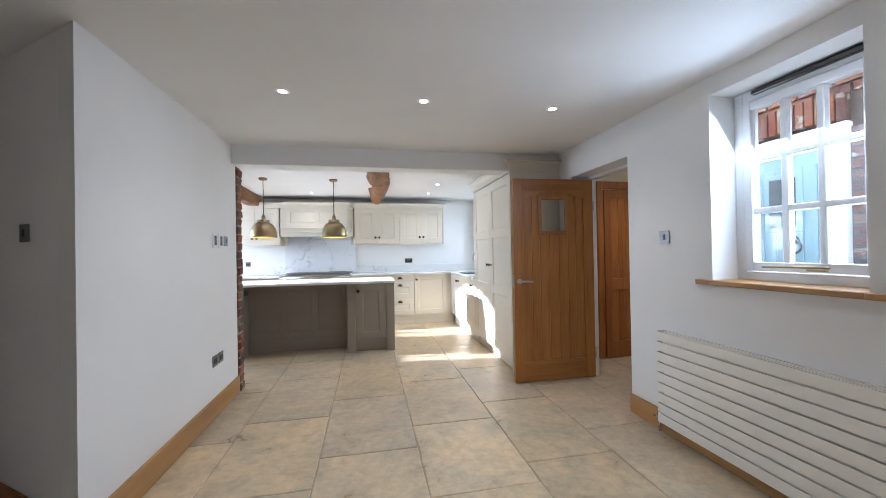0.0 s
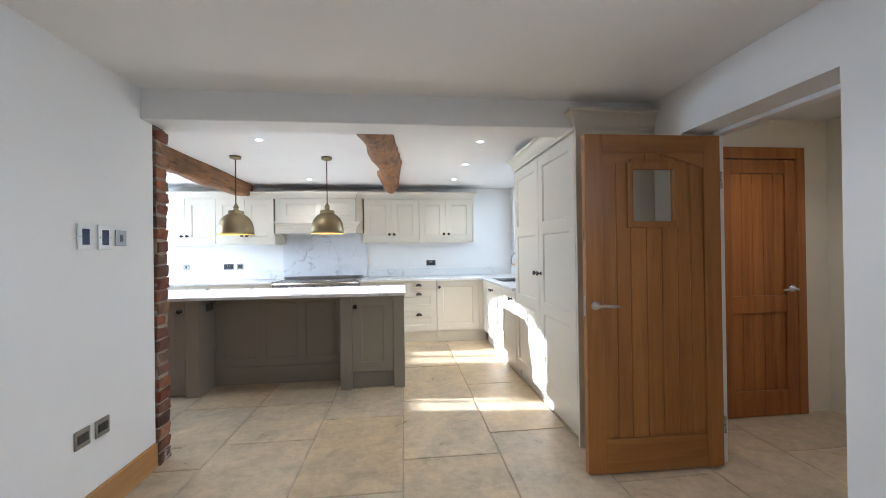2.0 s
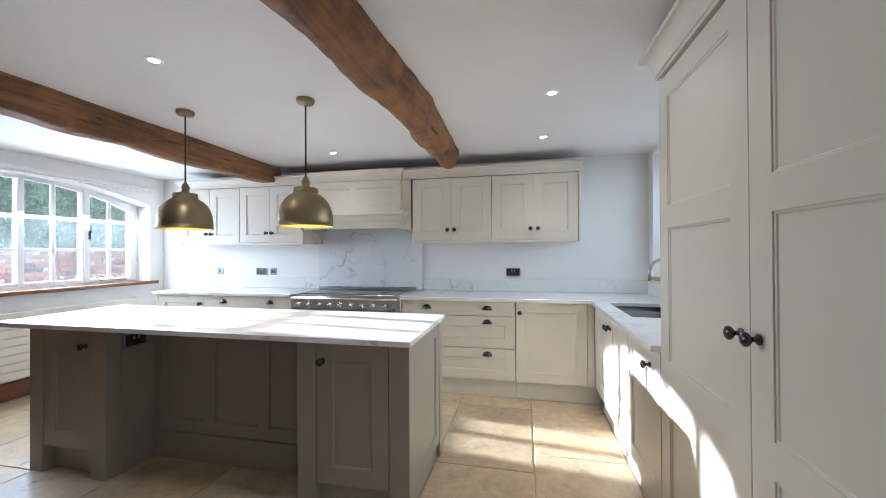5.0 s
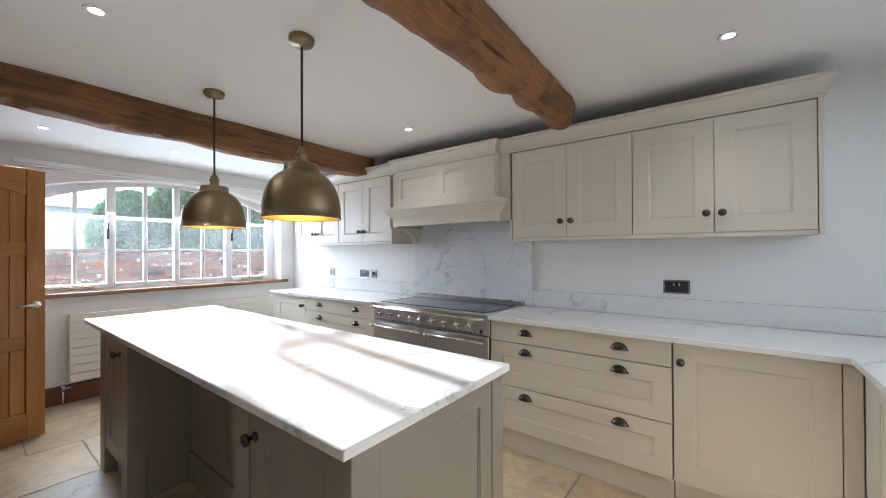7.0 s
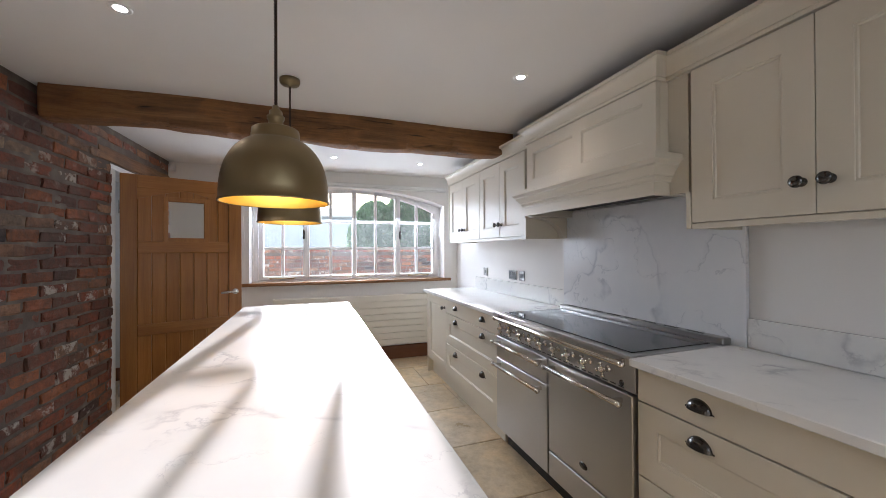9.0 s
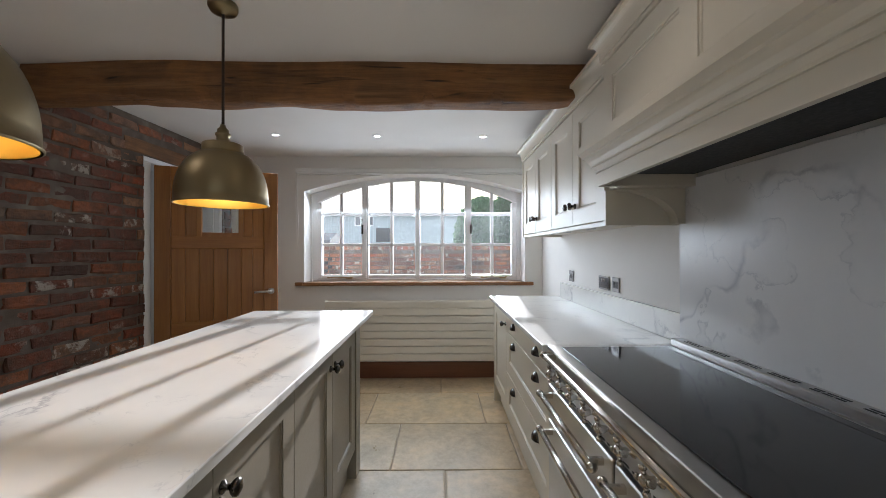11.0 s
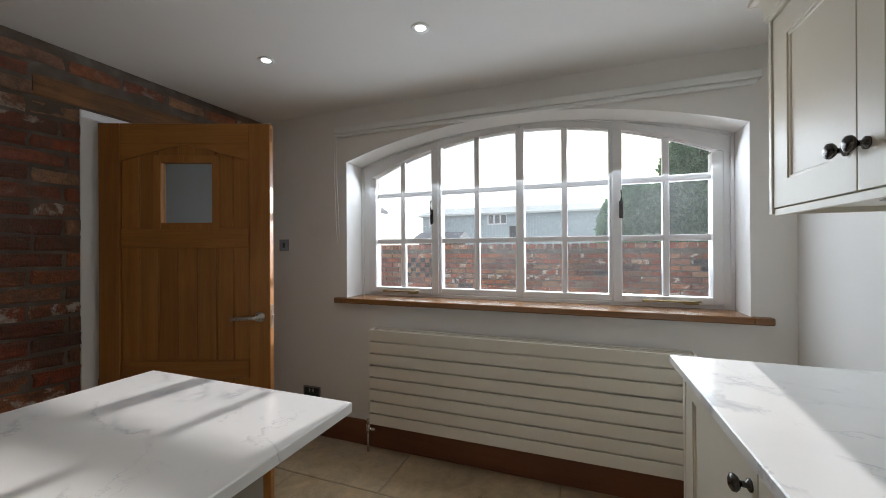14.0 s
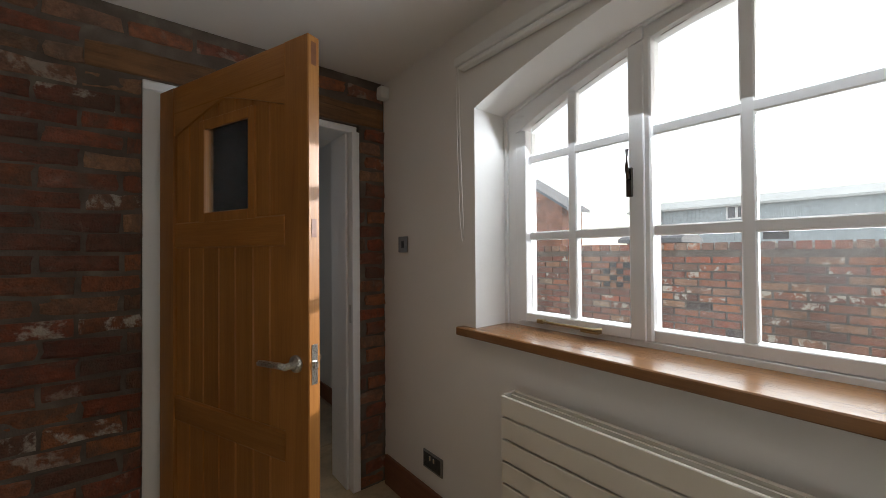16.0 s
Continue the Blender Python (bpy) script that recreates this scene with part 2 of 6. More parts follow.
def marble_mat(name, base, vein, amount, rough, wide=1.0, stray=0.30, gaps=0.0):
    """White stone with thin broken veins that run mostly one way."""
    m, nt, b = mat(name, rough)
    co = coords(nt, (1, 1, 1))
    co.inputs["Rotation"].default_value = (0.5, 0.6, 0.7)
    masks = []
    for size, width, stretch in ((1.5, 0.010, 0.45), (3.4, 0.007, 0.6)):
        width *= wide
        warp = noise_tex(nt, (1, 1, 1), size * 2.2, 6, 0.65)
        st = nt.nodes.new("ShaderNodeMapping")
        st.inputs["Scale"].default_value = (1, stretch, 1)
        nt.links.new(co.outputs[0], st.inputs["Vector"])
        add = nt.nodes.new("ShaderNodeVectorMath")
        add.operation = "MULTIPLY_ADD"
        nt.links.new(warp, add.inputs[0])
        add.inputs[1].default_value = (stray, stray, stray)
        nt.links.new(st.outputs[0], add.inputs[2])
        v = nt.nodes.new("ShaderNodeTexNoise")
        v.inputs["Scale"].default_value, v.inputs["Detail"].default_value, v.inputs["Roughness"].default_value = size, 3, 0.45
        nt.links.new(add.outputs[0], v.inputs["Vector"])
        masks.append(ramp(nt, v.outputs["Fac"], [(0.5 - 4 * width, (0.0,)), (0.5 - width, (0.25,)), (0.5, (1.0,)), (0.5 + width, (0.0,))]))
    gate = ramp(nt, noise_tex(nt, (1, 1, 1), 3.0, 4, 0.6), [(0.44 - gaps, (0.0,)), (0.60 - gaps, (amount,))])
    gate2 = ramp(nt, noise_tex(nt, (1, 1, 1), 4.7, 4, 0.6), [(0.48 - gaps, (0.0,)), (0.62 - gaps, (amount * 0.7,))])
    soft = ramp(nt, noise_tex(nt, (1, 1, 1), 2.6, 6, 0.65), [(0.4, (0.955, 0.96, 0.97)), (0.6, (1.0,))])
    col = mix(nt, 1.0, (base[0], base[1], base[2]), soft, "MULTIPLY")
    col = mix(nt, mix(nt, 1.0, masks[0], gate, "MULTIPLY"), col, vein)
    col = mix(nt, mix(nt, 1.0, masks[1], gate2, "MULTIPLY"), col, vein)
    nt.links.new(col, b.inputs["Base Color"])
    return m


QUARTZ = marble_mat("white_quartz_worktop", (0.80, 0.79, 0.76), (0.40, 0.40, 0.42), 0.75, 0.16)
SPLASH = marble_mat("veined_splashback", (0.77, 0.775, 0.78), (0.40, 0.42, 0.46), 0.8, 0.25, 1.1, 0.14, 0.08)


def metal(name, colour, rough, axis=None):
    m, nt, b = mat(name, rough, 1.0)
    sc = [30, 30, 30]
    if axis is not None:
        sc[axis] = 1.0
    n = noise_tex(nt, tuple(sc), 8, 3)
    nt.links.new(ramp(nt, n, [(0.3, tuple(c * 0.95 for c in colour)), (0.7, colour)]), b.inputs["Base Color"])
    nt.links.new(ramp(nt, n, [(0.3, (rough * 0.9,)), (0.7, (rough * 1.1,))]), b.inputs["Roughness"])
    return m


STEEL = paint("satin_steel", (0.50, 0.49, 0.48), 0.33, 0.02, 0.01)
STEEL.node_tree.nodes["Principled BSDF"].inputs["Metallic"].default_value = 1.0
SINK = metal("dull_sink_steel", (0.20, 0.195, 0.185), 0.42)
CHROME = metal("polished_chrome", (0.75, 0.75, 0.75), 0.12)
RAIL = metal("polished_nickel", (0.64, 0.61, 0.56), 0.2)
NICKEL = metal("satin_nickel", (0.55, 0.54, 0.52), 0.28)
PEWTER = metal("dark_pewter", (0.10, 0.095, 0.09), 0.22)
BRASS = metal("aged_brass", (0.31, 0.245, 0.14), 0.4)
GOLD = metal("gold_shade_lining", (0.95, 0.68, 0.17), 0.5)
BRASS_STAY = metal("dull_brass_stay", (0.45, 0.36, 0.20), 0.35)
HOB = paint("black_glass_hob", (0.01, 0.01, 0.012), 0.06, 0.02, 0.0)


def glass_mat(name, gloss, tint=(1, 1, 1), rough=0.0):
    m = bpy.data.materials.new(name)
    m.use_nodes = True
    nt = m.node_tree
    nt.nodes.clear()
    out, tr, gl, mx = (nt.nodes.new("ShaderNode" + k) for k in ("OutputMaterial", "BsdfTransparent", "BsdfGlossy", "MixShader"))
    fr = nt.nodes.new("ShaderNodeFresnel")
    fr.inputs[0].default_value = gloss
    tr.inputs[0].default_value = (*tint, 1)
    gl.inputs["Roughness"].default_value = rough
    nt.links.new(fr.outputs[0], mx.inputs[0])
    nt.links.new(tr.outputs[0], mx.inputs[1])
    nt.links.new(gl.outputs[0], mx.inputs[2])
    # a thin dusty film that scatters the sun, put in to imitate veiling glare
    dust_veil, film = nt.nodes.new("ShaderNodeBsdfTranslucent"), nt.nodes.new("ShaderNodeMixShader")
    nt.links.new(ramp(nt, noise_tex(nt, (1, 1, 1), 3.5, 5, 0.65), [(0.3, (0.006,)), (0.7, (0.020,))]), film.inputs[0])
    nt.links.new(mx.outputs[0], film.inputs[1])
    nt.links.new(dust_veil.outputs[0], film.inputs[2])
    nt.links.new(film.outputs[0], out.inputs[0])
    return m


GLASS = glass_mat("window_glass", 1.28, (0.97, 0.99, 0.98))
FROST = paint("frosted_door_glass", (0.45, 0.46, 0.45), 0.25, 0.03, 0.1, 0.6)
fb = FROST.node_tree.nodes["Principled BSDF"]
fb.inputs["Transmission Weight"].default_value = 0.65


def glow_mat(name, colour, power):
    m, nt, b = mat(name, 0.4)
    b.inputs["Base Color"].default_value = (0.8, 0.8, 0.8, 1)
    b.inputs["Emission Color"].default_value = (*colour, 1)
    b.inputs["Emission Strength"].default_value = power
    return m


LED = glow_mat("downlight_lens", (1.0, 0.96, 0.90), 14.0)

# ---------------------------------------------------------------- builders


def box(bm, x0, x1, y0, y1, z0, z1, bev=0.0, seg=1):
    g = bmesh.ops.create_cube(bm, size=1.0)
    c = Vector(((x0 + x1) / 2, (y0 + y1) / 2, (z0 + z1) / 2))
    s = (abs(x1 - x0), abs(y1 - y0), abs(z1 - z0))
    for v in g["verts"]:
        v.co = Vector((v.co.x * s[0], v.co.y * s[1], v.co.z * s[2])) + c
    if bev:
        es = list({e for v in g["verts"] for e in v.link_edges})
        bmesh.ops.bevel(bm, geom=es, offset=bev, segments=seg, affect="EDGES", profile=0.5)
    return bm


def boxes(*rows, bev=0.0, seg=1):
    bm = bmesh.new()
    for r in rows:
        box(bm, *r, bev=bev, seg=seg)
    return bm


def lathe(bm, profile, n=24, at=(0, 0, 0), m=None):
    """Turns (radius, height) pairs round z."""
    rings = []
    mm = Matrix.Translation(at) @ (m or Matrix.Identity(4))
    for r, z in profile:
        if r < 1e-5:
            rings.append([bm.verts.new(mm @ Vector((0, 0, z)))])
        else:
            rings.append([bm.verts.new(mm @ Vector((r * math.cos(a), r * math.sin(a), z))) for a in (2 * math.pi * k / n for k in range(n))])
    for a, b in zip(rings, rings[1:]):
        for k in range(n):
            q = [a[k % len(a)], a[(k + 1) % len(a)], b[(k + 1) % len(b)], b[k % len(b)]]
            q = [v for i, v in enumerate(q) if v not in q[:i]]
            if len(q) > 2:
                bm.faces.new(q)
    for f in bm.faces:
        f.smooth = True
    return bm


def rod(bm, a, b, r, n=10):
    a, b = Vector(a), Vector(b)
    q = (b - a).to_track_quat("Z", "Y").to_matrix().to_4x4()
    lathe(bm, [(0, 0), (r, 0), (r, (b - a).length), (0, (b - a).length)], n, (0, 0, 0), Matrix.Translation(a) @ q)
    return bm


def tube(bm, pts, r, n=8):
    """A round bar along a line of points."""
    pts = [Vector(p) for p in pts]
    rings = []
    up = Vector((0, 0, 1))
    for i, p in enumerate(pts):
        d = (pts[min(i + 1, len(pts) - 1)] - pts[max(i - 1, 0)]).normalized()
        s = d.cross(up)
        s = s.normalized() if s.length > 1e-3 else Vector((1, 0, 0))
        t = s.cross(d).normalized()
        rings.append([bm.verts.new(p + r * (math.cos(a) * s + math.sin(a) * t)) for a in (2 * math.pi * k / n for k in range(n))])
    for a, b in zip(rings, rings[1:]):
        for k in range(n):
            bm.faces.new((a[k], a[(k + 1) % n], b[(k + 1) % n], b[k])).smooth = True
    bm.faces.new(rings[0])
    bm.faces.new(rings[-1])
    return bm


def prism(bm, outline, axis, lo, hi):
    """Pulls a closed outline (two coordinates) along axis from lo to hi."""
    def at(p, h):
        c = list(p)
        c.insert(axis, h)
        return bm.verts.new(c)
    a, b = [at(p, lo) for p in outline], [at(p, hi) for p in outline]
    n = len(outline)
    bm.faces.new(a)
    bm.faces.new(b[::-1])
    for k in range(n):
        bm.faces.new((a[k], b[k], b[(k + 1) % n], a[(k + 1) % n]))
    return bm


def mesh_of(name, bm, material):
    bmesh.ops.recalc_face_normals(bm, faces=bm.faces)
    me = bpy.data.meshes.new(name)
    bm.to_mesh(me)
    bm.free()
    me.materials.append(material)
    return me


def solid(name, bm, material, label="", category="", kind="", group=""):
    return tagged(new(name, mesh_of(name, bm, material)), label, category, group, kind)


def thing(name, at, label, category, group="", kind=""):
    ob = new(name)
    ob.empty_display_size = 0.1
    ob.location = at
    return tagged(ob, label, category, group, kind)


def part(name, bm, material, parent, label=""):
    """One mesh, modelled in the world's coordinates, under a thing or a part."""
    ob = new(name, mesh_of(name, bm, material))
    ob.parent = parent
    if parent.type == "EMPTY":
        ob.matrix_parent_inverse = Matrix.Translation(-parent.location)
    return tagged(ob, label)


def seat_of(m, x0, x1, y0, y1, z0, z1, bev=0.0):
    bm = boxes((x0, x1, y0, y1, z0, z1), bev=bev)
    bm.transform(m)
    return bm


def structure(name, bm, material, label, category):
    return solid(name, bm, material, label, category, "structure")


FACE_S = 0      # front towards -y
FACE_W = -90    # front towards -x
FACE_N = 180    # front towards +y
FACE_E = 90     # front towards +x


def front_at(x, y, z, turn):
    return pose(x, y, z, 0, 0, turn)


def lattice(bm, us, vs, holes, t0, t1, order, bev=0.0):
    """One connected slab on a grid of cells us x vs with some cells left out, from t0 to t1 through its thickness.
    order: turns (u, v, t) into (x, y, z). holes: cells (i, j) left open."""
    nu, nv = len(us) - 1, len(vs) - 1
    solid_cell = lambda i, j: 0 <= i < nu and 0 <= j < nv and (i, j) not in holes
    made = {}
    def vert(i, j, k):
        if (i, j, k) not in made:
            made[i, j, k] = bm.verts.new(order(us[i], vs[j], (t0, t1)[k]))
        return made[i, j, k]
    for i in range(nu):
        for j in range(nv):
            if not solid_cell(i, j):
                continue
            for k in (0, 1):
                bm.faces.new([vert(*c, k) for c in ((i, j), (i + 1, j), (i + 1, j + 1), (i, j + 1))])
            for di, dj, p, q in ((-1, 0, (i, j), (i, j + 1)), (1, 0, (i + 1, j), (i + 1, j + 1)), (0, -1, (i, j), (i + 1, j)), (0, 1, (i, j + 1), (i + 1, j + 1))):
                if not solid_cell(i + di, j + dj):
                    bm.faces.new((vert(*p, 0), vert(*q, 0), vert(*q, 1), vert(*p, 1)))
    bmesh.ops.recalc_face_normals(bm, faces=bm.faces)
    if bev:
        es = [e for e in bm.edges if len(e.link_faces) == 2 and e.calc_face_angle(0) > 1.0]
        bmesh.ops.bevel(bm, geom=es, offset=bev, segments=1, affect="EDGES")
    return bm


def facing(u, v, t):
    return (u, t, v)


def sideways(u, v, t):
    return (t, u, v)


def level(u, v, t):
    return (u, v, t)


def shaker(w, h, rails=(), stile=0.088, thick=0.022, flat=False, deep=0.009, posts=()):
    """A framed door or drawer front, lower left corner at 0, front at y = 0 towards -y: the frame, and its sunk panels.
    rails: heights of middle rails' centres; posts: places of middle posts' centres."""
    bm, panels = bmesh.new(), []
    g = 0.0015
    if flat:
        return box(bm, g, w - g, 0, thick, g, h - g, 0.0015), panels
    us = [g, stile] + [c for p in posts for c in (p - stile / 2, p + stile / 2)] + [w - stile, w - g]
    vs = [g, stile] + [c for r in rails for c in (r - stile / 2, r + stile / 2)] + [h - stile, h - g]
    holes = {(i, j) for i in range(1, len(us) - 1, 2) for j in range(1, len(vs) - 1, 2)}
    lattice(bm, us, vs, holes, 0.0, thick, facing, 0.0012)
    for i, j in sorted(holes):
        panels.append(sunk_panel(us[i], us[i + 1], vs[j], vs[j + 1], deep, thick - 0.003))
    return bm, panels


def sunk_panel(x0, x1, z0, z1, deep, back):
    """A flat panel with a small stepped bead round its edge, in one mesh."""
    bm = bmesh.new()
    rings = []
    for ins, y in ((0.0, deep - 0.005), (0.006, deep - 0.004), (0.009, deep), (0.012, deep)):
        rings.append([bm.verts.new(c) for c in ((x0 + ins, y, z0 + ins), (x1 - ins, y, z0 + ins), (x1 - ins, y, z1 - ins), (x0 + ins, y, z1 - ins))])
    tail = [bm.verts.new(c) for c in ((x0, back, z0), (x1, back, z0), (x1, back, z1), (x0, back, z1))]
    for a, b in zip([tail] + rings, rings):
        for k in range(4):
            bm.faces.new((a[k], a[(k + 1) % 4], b[(k + 1) % 4], b[k]))
    bm.faces.new(rings[-1])
    bm.faces.new(tail)
    return bm


def knob_bm():
    bm = bmesh.new()
    turn = Matrix.Rotation(radians(90), 4, "X")
    lathe(bm, [(0.0, 0), (0.013, 0), (0.013, 0.004), (0.006, 0.008), (0.006, 0.018), (0.013, 0.021), (0.0175, 0.027), (0.0165, 0.033), (0.009, 0.037), (0, 0.038)], 18, (0, 0, 0), turn)
    return bm


def cup_bm(w=0.088, h=0.04, d=0.026):
    """A cup pull: a quarter dome open below."""
    bm = bmesh.new()
    n, k = 16, 7
    for inset in (0.0, 0.003):
        rows = []
        for j in range(k + 1):
            b = math.pi / 2 * j / k
            row = []
            for i in range(n + 1):
                a = math.pi * i / n
                rx, rz, ry = w / 2 - inset, h - inset, d - inset
                row.append(bm.verts.new((-rx * math.cos(a) * math.cos(b) if j < k else 0, -ry * math.sin(b), rz * math.sin(a) * math.cos(b))))
            rows.append(row)
        for p, q in zip(rows, rows[1:]):
            for i in range(n):
                try:
                    bm.faces.new((p[i], p[i + 1], q[i + 1], q[i])).smooth = True
                except ValueError:
                    pass
    bmesh.ops.remove_doubles(bm, verts=bm.verts, dist=0.0003)
    box(bm, -w / 2 - 0.006, w / 2 + 0.006, -0.002, 0.0005, -0.001, 0.004)
    return bm


def add_knob(parent, m, x, z):
    bm = knob_bm()
    bmesh.ops.scale(bm, vec=(1.14, 1.14, 1.14), verts=bm.verts)
    bm.transform(m @ Matrix.Translation((x, 0, z)))
    return part("knob", bm, PEWTER, parent, "dark pewter round knob")


def add_cup(parent, m, x, z):
    bm = cup_bm()
    bm.transform(m @ Matrix.Translation((x, 0, z)))
    return part("cup_handle", bm, PEWTER, parent, "dark pewter cup handle")


def moved(bm, m):
    bm.transform(m)
    return bm


# ---------------------------------------------------------------- structure
CEIL_Z = 2.30


def build_structure():
    structure("subfloor", boxes((-4.05, 2.45, -3.4, 6.9, -0.12, -0.006), (2.45, 3.85, 1.8, 3.4, -0.12, -0.006)), GROUT, "sandy grout bed under the stone flags", "floor")
    structure("ceiling", boxes((-3.7, 2.14, 3.0, 6.59, CEIL_Z, CEIL_Z + 0.2)), CEIL, "smooth white kitchen ceiling", "ceiling")
    structure("ceiling", boxes((-4.3, 2.4, -3.4, 3.0, CEIL_Z, CEIL_Z + 0.2), (2.4, 2.95, 1.8, 3.0, CEIL_Z, CEIL_Z + 0.2), (2.14, 3.85, 3.0, 3.4, CEIL_Z, CEIL_Z + 0.2), (2.95, 3.85, 2.5, 3.0, CEIL_Z, CEIL_Z + 0.2)), CEIL, "smooth white ceiling of the breakfast room", "ceiling")
    structure("wall_north", boxes((-4.05, 2.45, 6.59, 6.9, -0.01, 2.5)), WALL, "white plastered wall behind the cooker", "wall")
    # window wall with an arched opening
    y0, y1, z0, zs, rise = 4.11, 6.41, 0.985, 1.935, 0.185
    bm = boxes((-4.05, -3.7, 3.0, y0, -0.01, 2.5), (-4.05, -3.7, y1, 6.59, -0.01, 2.5), (-4.05, -3.7, y0, y1, -0.01, z0))
    n = 28
    arch = arch_line(y0, y1, zs, rise, n)
    prism(bm, [(y, z) for y, z in arch] + [(y1, 2.5), (y0, 2.5)], 0, -4.05, -3.7)
    structure("wall_west", bm, WALL, "white plastered wall round the arched window", "wall")
    # right-hand walls
    bm = lattice(bmesh.new(), [3.2, 4.75, 6.46, 6.59], [-0.01, 1.06, 2.26, 2.5], {(1, 1)}, 2.14, 2.45, sideways)
    structure("wall_east_kitchen", bm, WALL, "white plastered wall above the sink", "wall")
    bm = lattice(bmesh.new(), [-3.4, 0.51, 1.225, 1.95, 2.78, 3.2], [-0.01, 1.055, 2.01, 2.19, 2.5], {(1, 1), (1, 2), (3, 0), (3, 1)}, 2.09, 2.36, sideways)
    structure("wall_east_room", bm, WALL, "white plastered wall with a small deep window", "wall")
    structure("wall_left", prism(bmesh.new(), [(-1.15, 1.205), (-1.15, 3.162), (-1.27, 3.162), (-1.27, 1.295)], 2, -0.01, 2.5), WALL, "white plastered wall ending in a bare brick pier", "wall")
    # header across the opening
    structure("header_beam_boxing", boxes((-1.15, 2.09, 3.055, 3.27, 2.118, 2.31), bev=0.004), WALL, "white plastered header over the wide opening", "header")
    # walls that close the place, under an unseen slab added to block sun
    structure("roof", boxes((-4.05, 2.44, -3.6, 6.9, 2.502, 2.95), bev=0.02), SLATE, "unseen slab over the rooms, added to block the sun", "roof")
    structure("wall_south", boxes((-2.9, 2.36, -3.6, -3.4, -0.01, 2.5)), WALL, "plain white wall", "wall")
    structure("wall_passage", boxes((-2.9, -2.7, -3.4, 2.3, -0.01, 2.5)), WALL, "plain white wall of the side passage", "wall")
    bm = boxes((-1.8, -0.15, 0.002, 0.1, -0.01, 2.5))
    bm.transform(pose(-1.153, 1.212, 0, 0, 0, -35.3))
    structure("wall_oblique", bm, WALL, "slanting white wall with a light switch", "wall")
    bm = boxes((-1.8, 0.0, -0.018, 0.0, 0.0, 0.15), bev=0.003)
    bm.transform(pose(-1.153, 1.212, 0, 0, 0, -35.3))
    structure("baseboard_passage", bm, OAK_X, "oak skirting board", "skirting board")
    # back room behind the brick wall
    structure("wall_back_room", boxes((-4.05, -3.91, 1.5, 3.1, -0.01, 2.5), (-4.05, -2.0, 1.4, 1.5, -0.01, 2.5), (-2.1, -2.0, 1.5, 3.1, -0.01, 2.5)), WALL, "plain white walls of the next room", "wall")
    structure("baseboard_back_room", boxes((-3.91, -3.892, 1.502, 3.098, 0.001, 0.135), bev=0.003), BROWN_Y, "brown wooden skirting board", "skirting board")
    # hall
    structure("wall_hall", boxes((3.75, 3.85, 2.7, 3.4, -0.01, 2.5), (2.36, 3.75, 3.3, 3.4, -0.01, 2.5), (2.36, 2.95, 1.8, 1.9, -0.01, 2.5)), CREAM_WALL, "cream plastered walls of the hall", "wall")
    structure("wall_hall_slant", prism(bmesh.new(), [(2.95, 1.8), (3.85, 2.7), (3.75, 2.7), (2.95, 1.9)], 2, -0.01, 2.5), CREAM_WALL, "cream plastered slanting wall of the hall", "wall")


def arch_line(y0, y1, zs, rise, n):
    h = (y1 - y0) / 2
    r = (h * h + rise * rise) / (2 * rise)
    cy, cz = (y0 + y1) / 2, zs + rise - r
    a = math.asin(h / r)
    return [(cy + r * math.sin(-a + 2 * a * k / n), cz + r * math.cos(-a + 2 * a * k / n)) for k in range(n + 1)]


build_structure()

# ---------------------------------------------------------------- joinery of the walls


def skirting(name, axis, a, b, face, side, h, material, label):
    """A skirting board along axis from a to b on the wall plane face; side: +1 or -1, the way it stands out."""
    f0, f1 = (face, face + 0.022 * side) if side > 0 else (face + 0.022 * side, face)
    r = (a, b, f0, f1, 0.0, h) if axis == 0 else (f0, f1, a, b, 0.0, h)
    return structure(name, boxes(r, bev=0.005), material, label, "skirting board")


skirting("baseboard", 1, 1.19, 3.15, -1.15, 1, 0.155, OAK_Y, "light oak skirting board")
skirting("baseboard", 1, -3.4, 1.95, 2.09, -1, 0.145, OAK_Y, "light oak skirting board under the radiator")
skirting("baseboard", 1, 3.38, 6.5, -3.7, 1, 0.165, BROWN_Y, "dark brown wooden skirting board")
skirting("baseboard", 0, -3.9, -2.1, 1.52, 1, 0.165, BROWN_Y, "dark brown wooden skirting board")
skirting("baseboard", 1, 1.55, 3.05, -3.95, 1, 0.165, BROWN_Y, "dark brown wooden skirting board")


def glass_arch(y):
    r = (1.039 ** 2 + 0.221 ** 2) / (2 * 0.221)
    return 2.087 - (r - math.sqrt(r * r - (y - 5.271) ** 2))


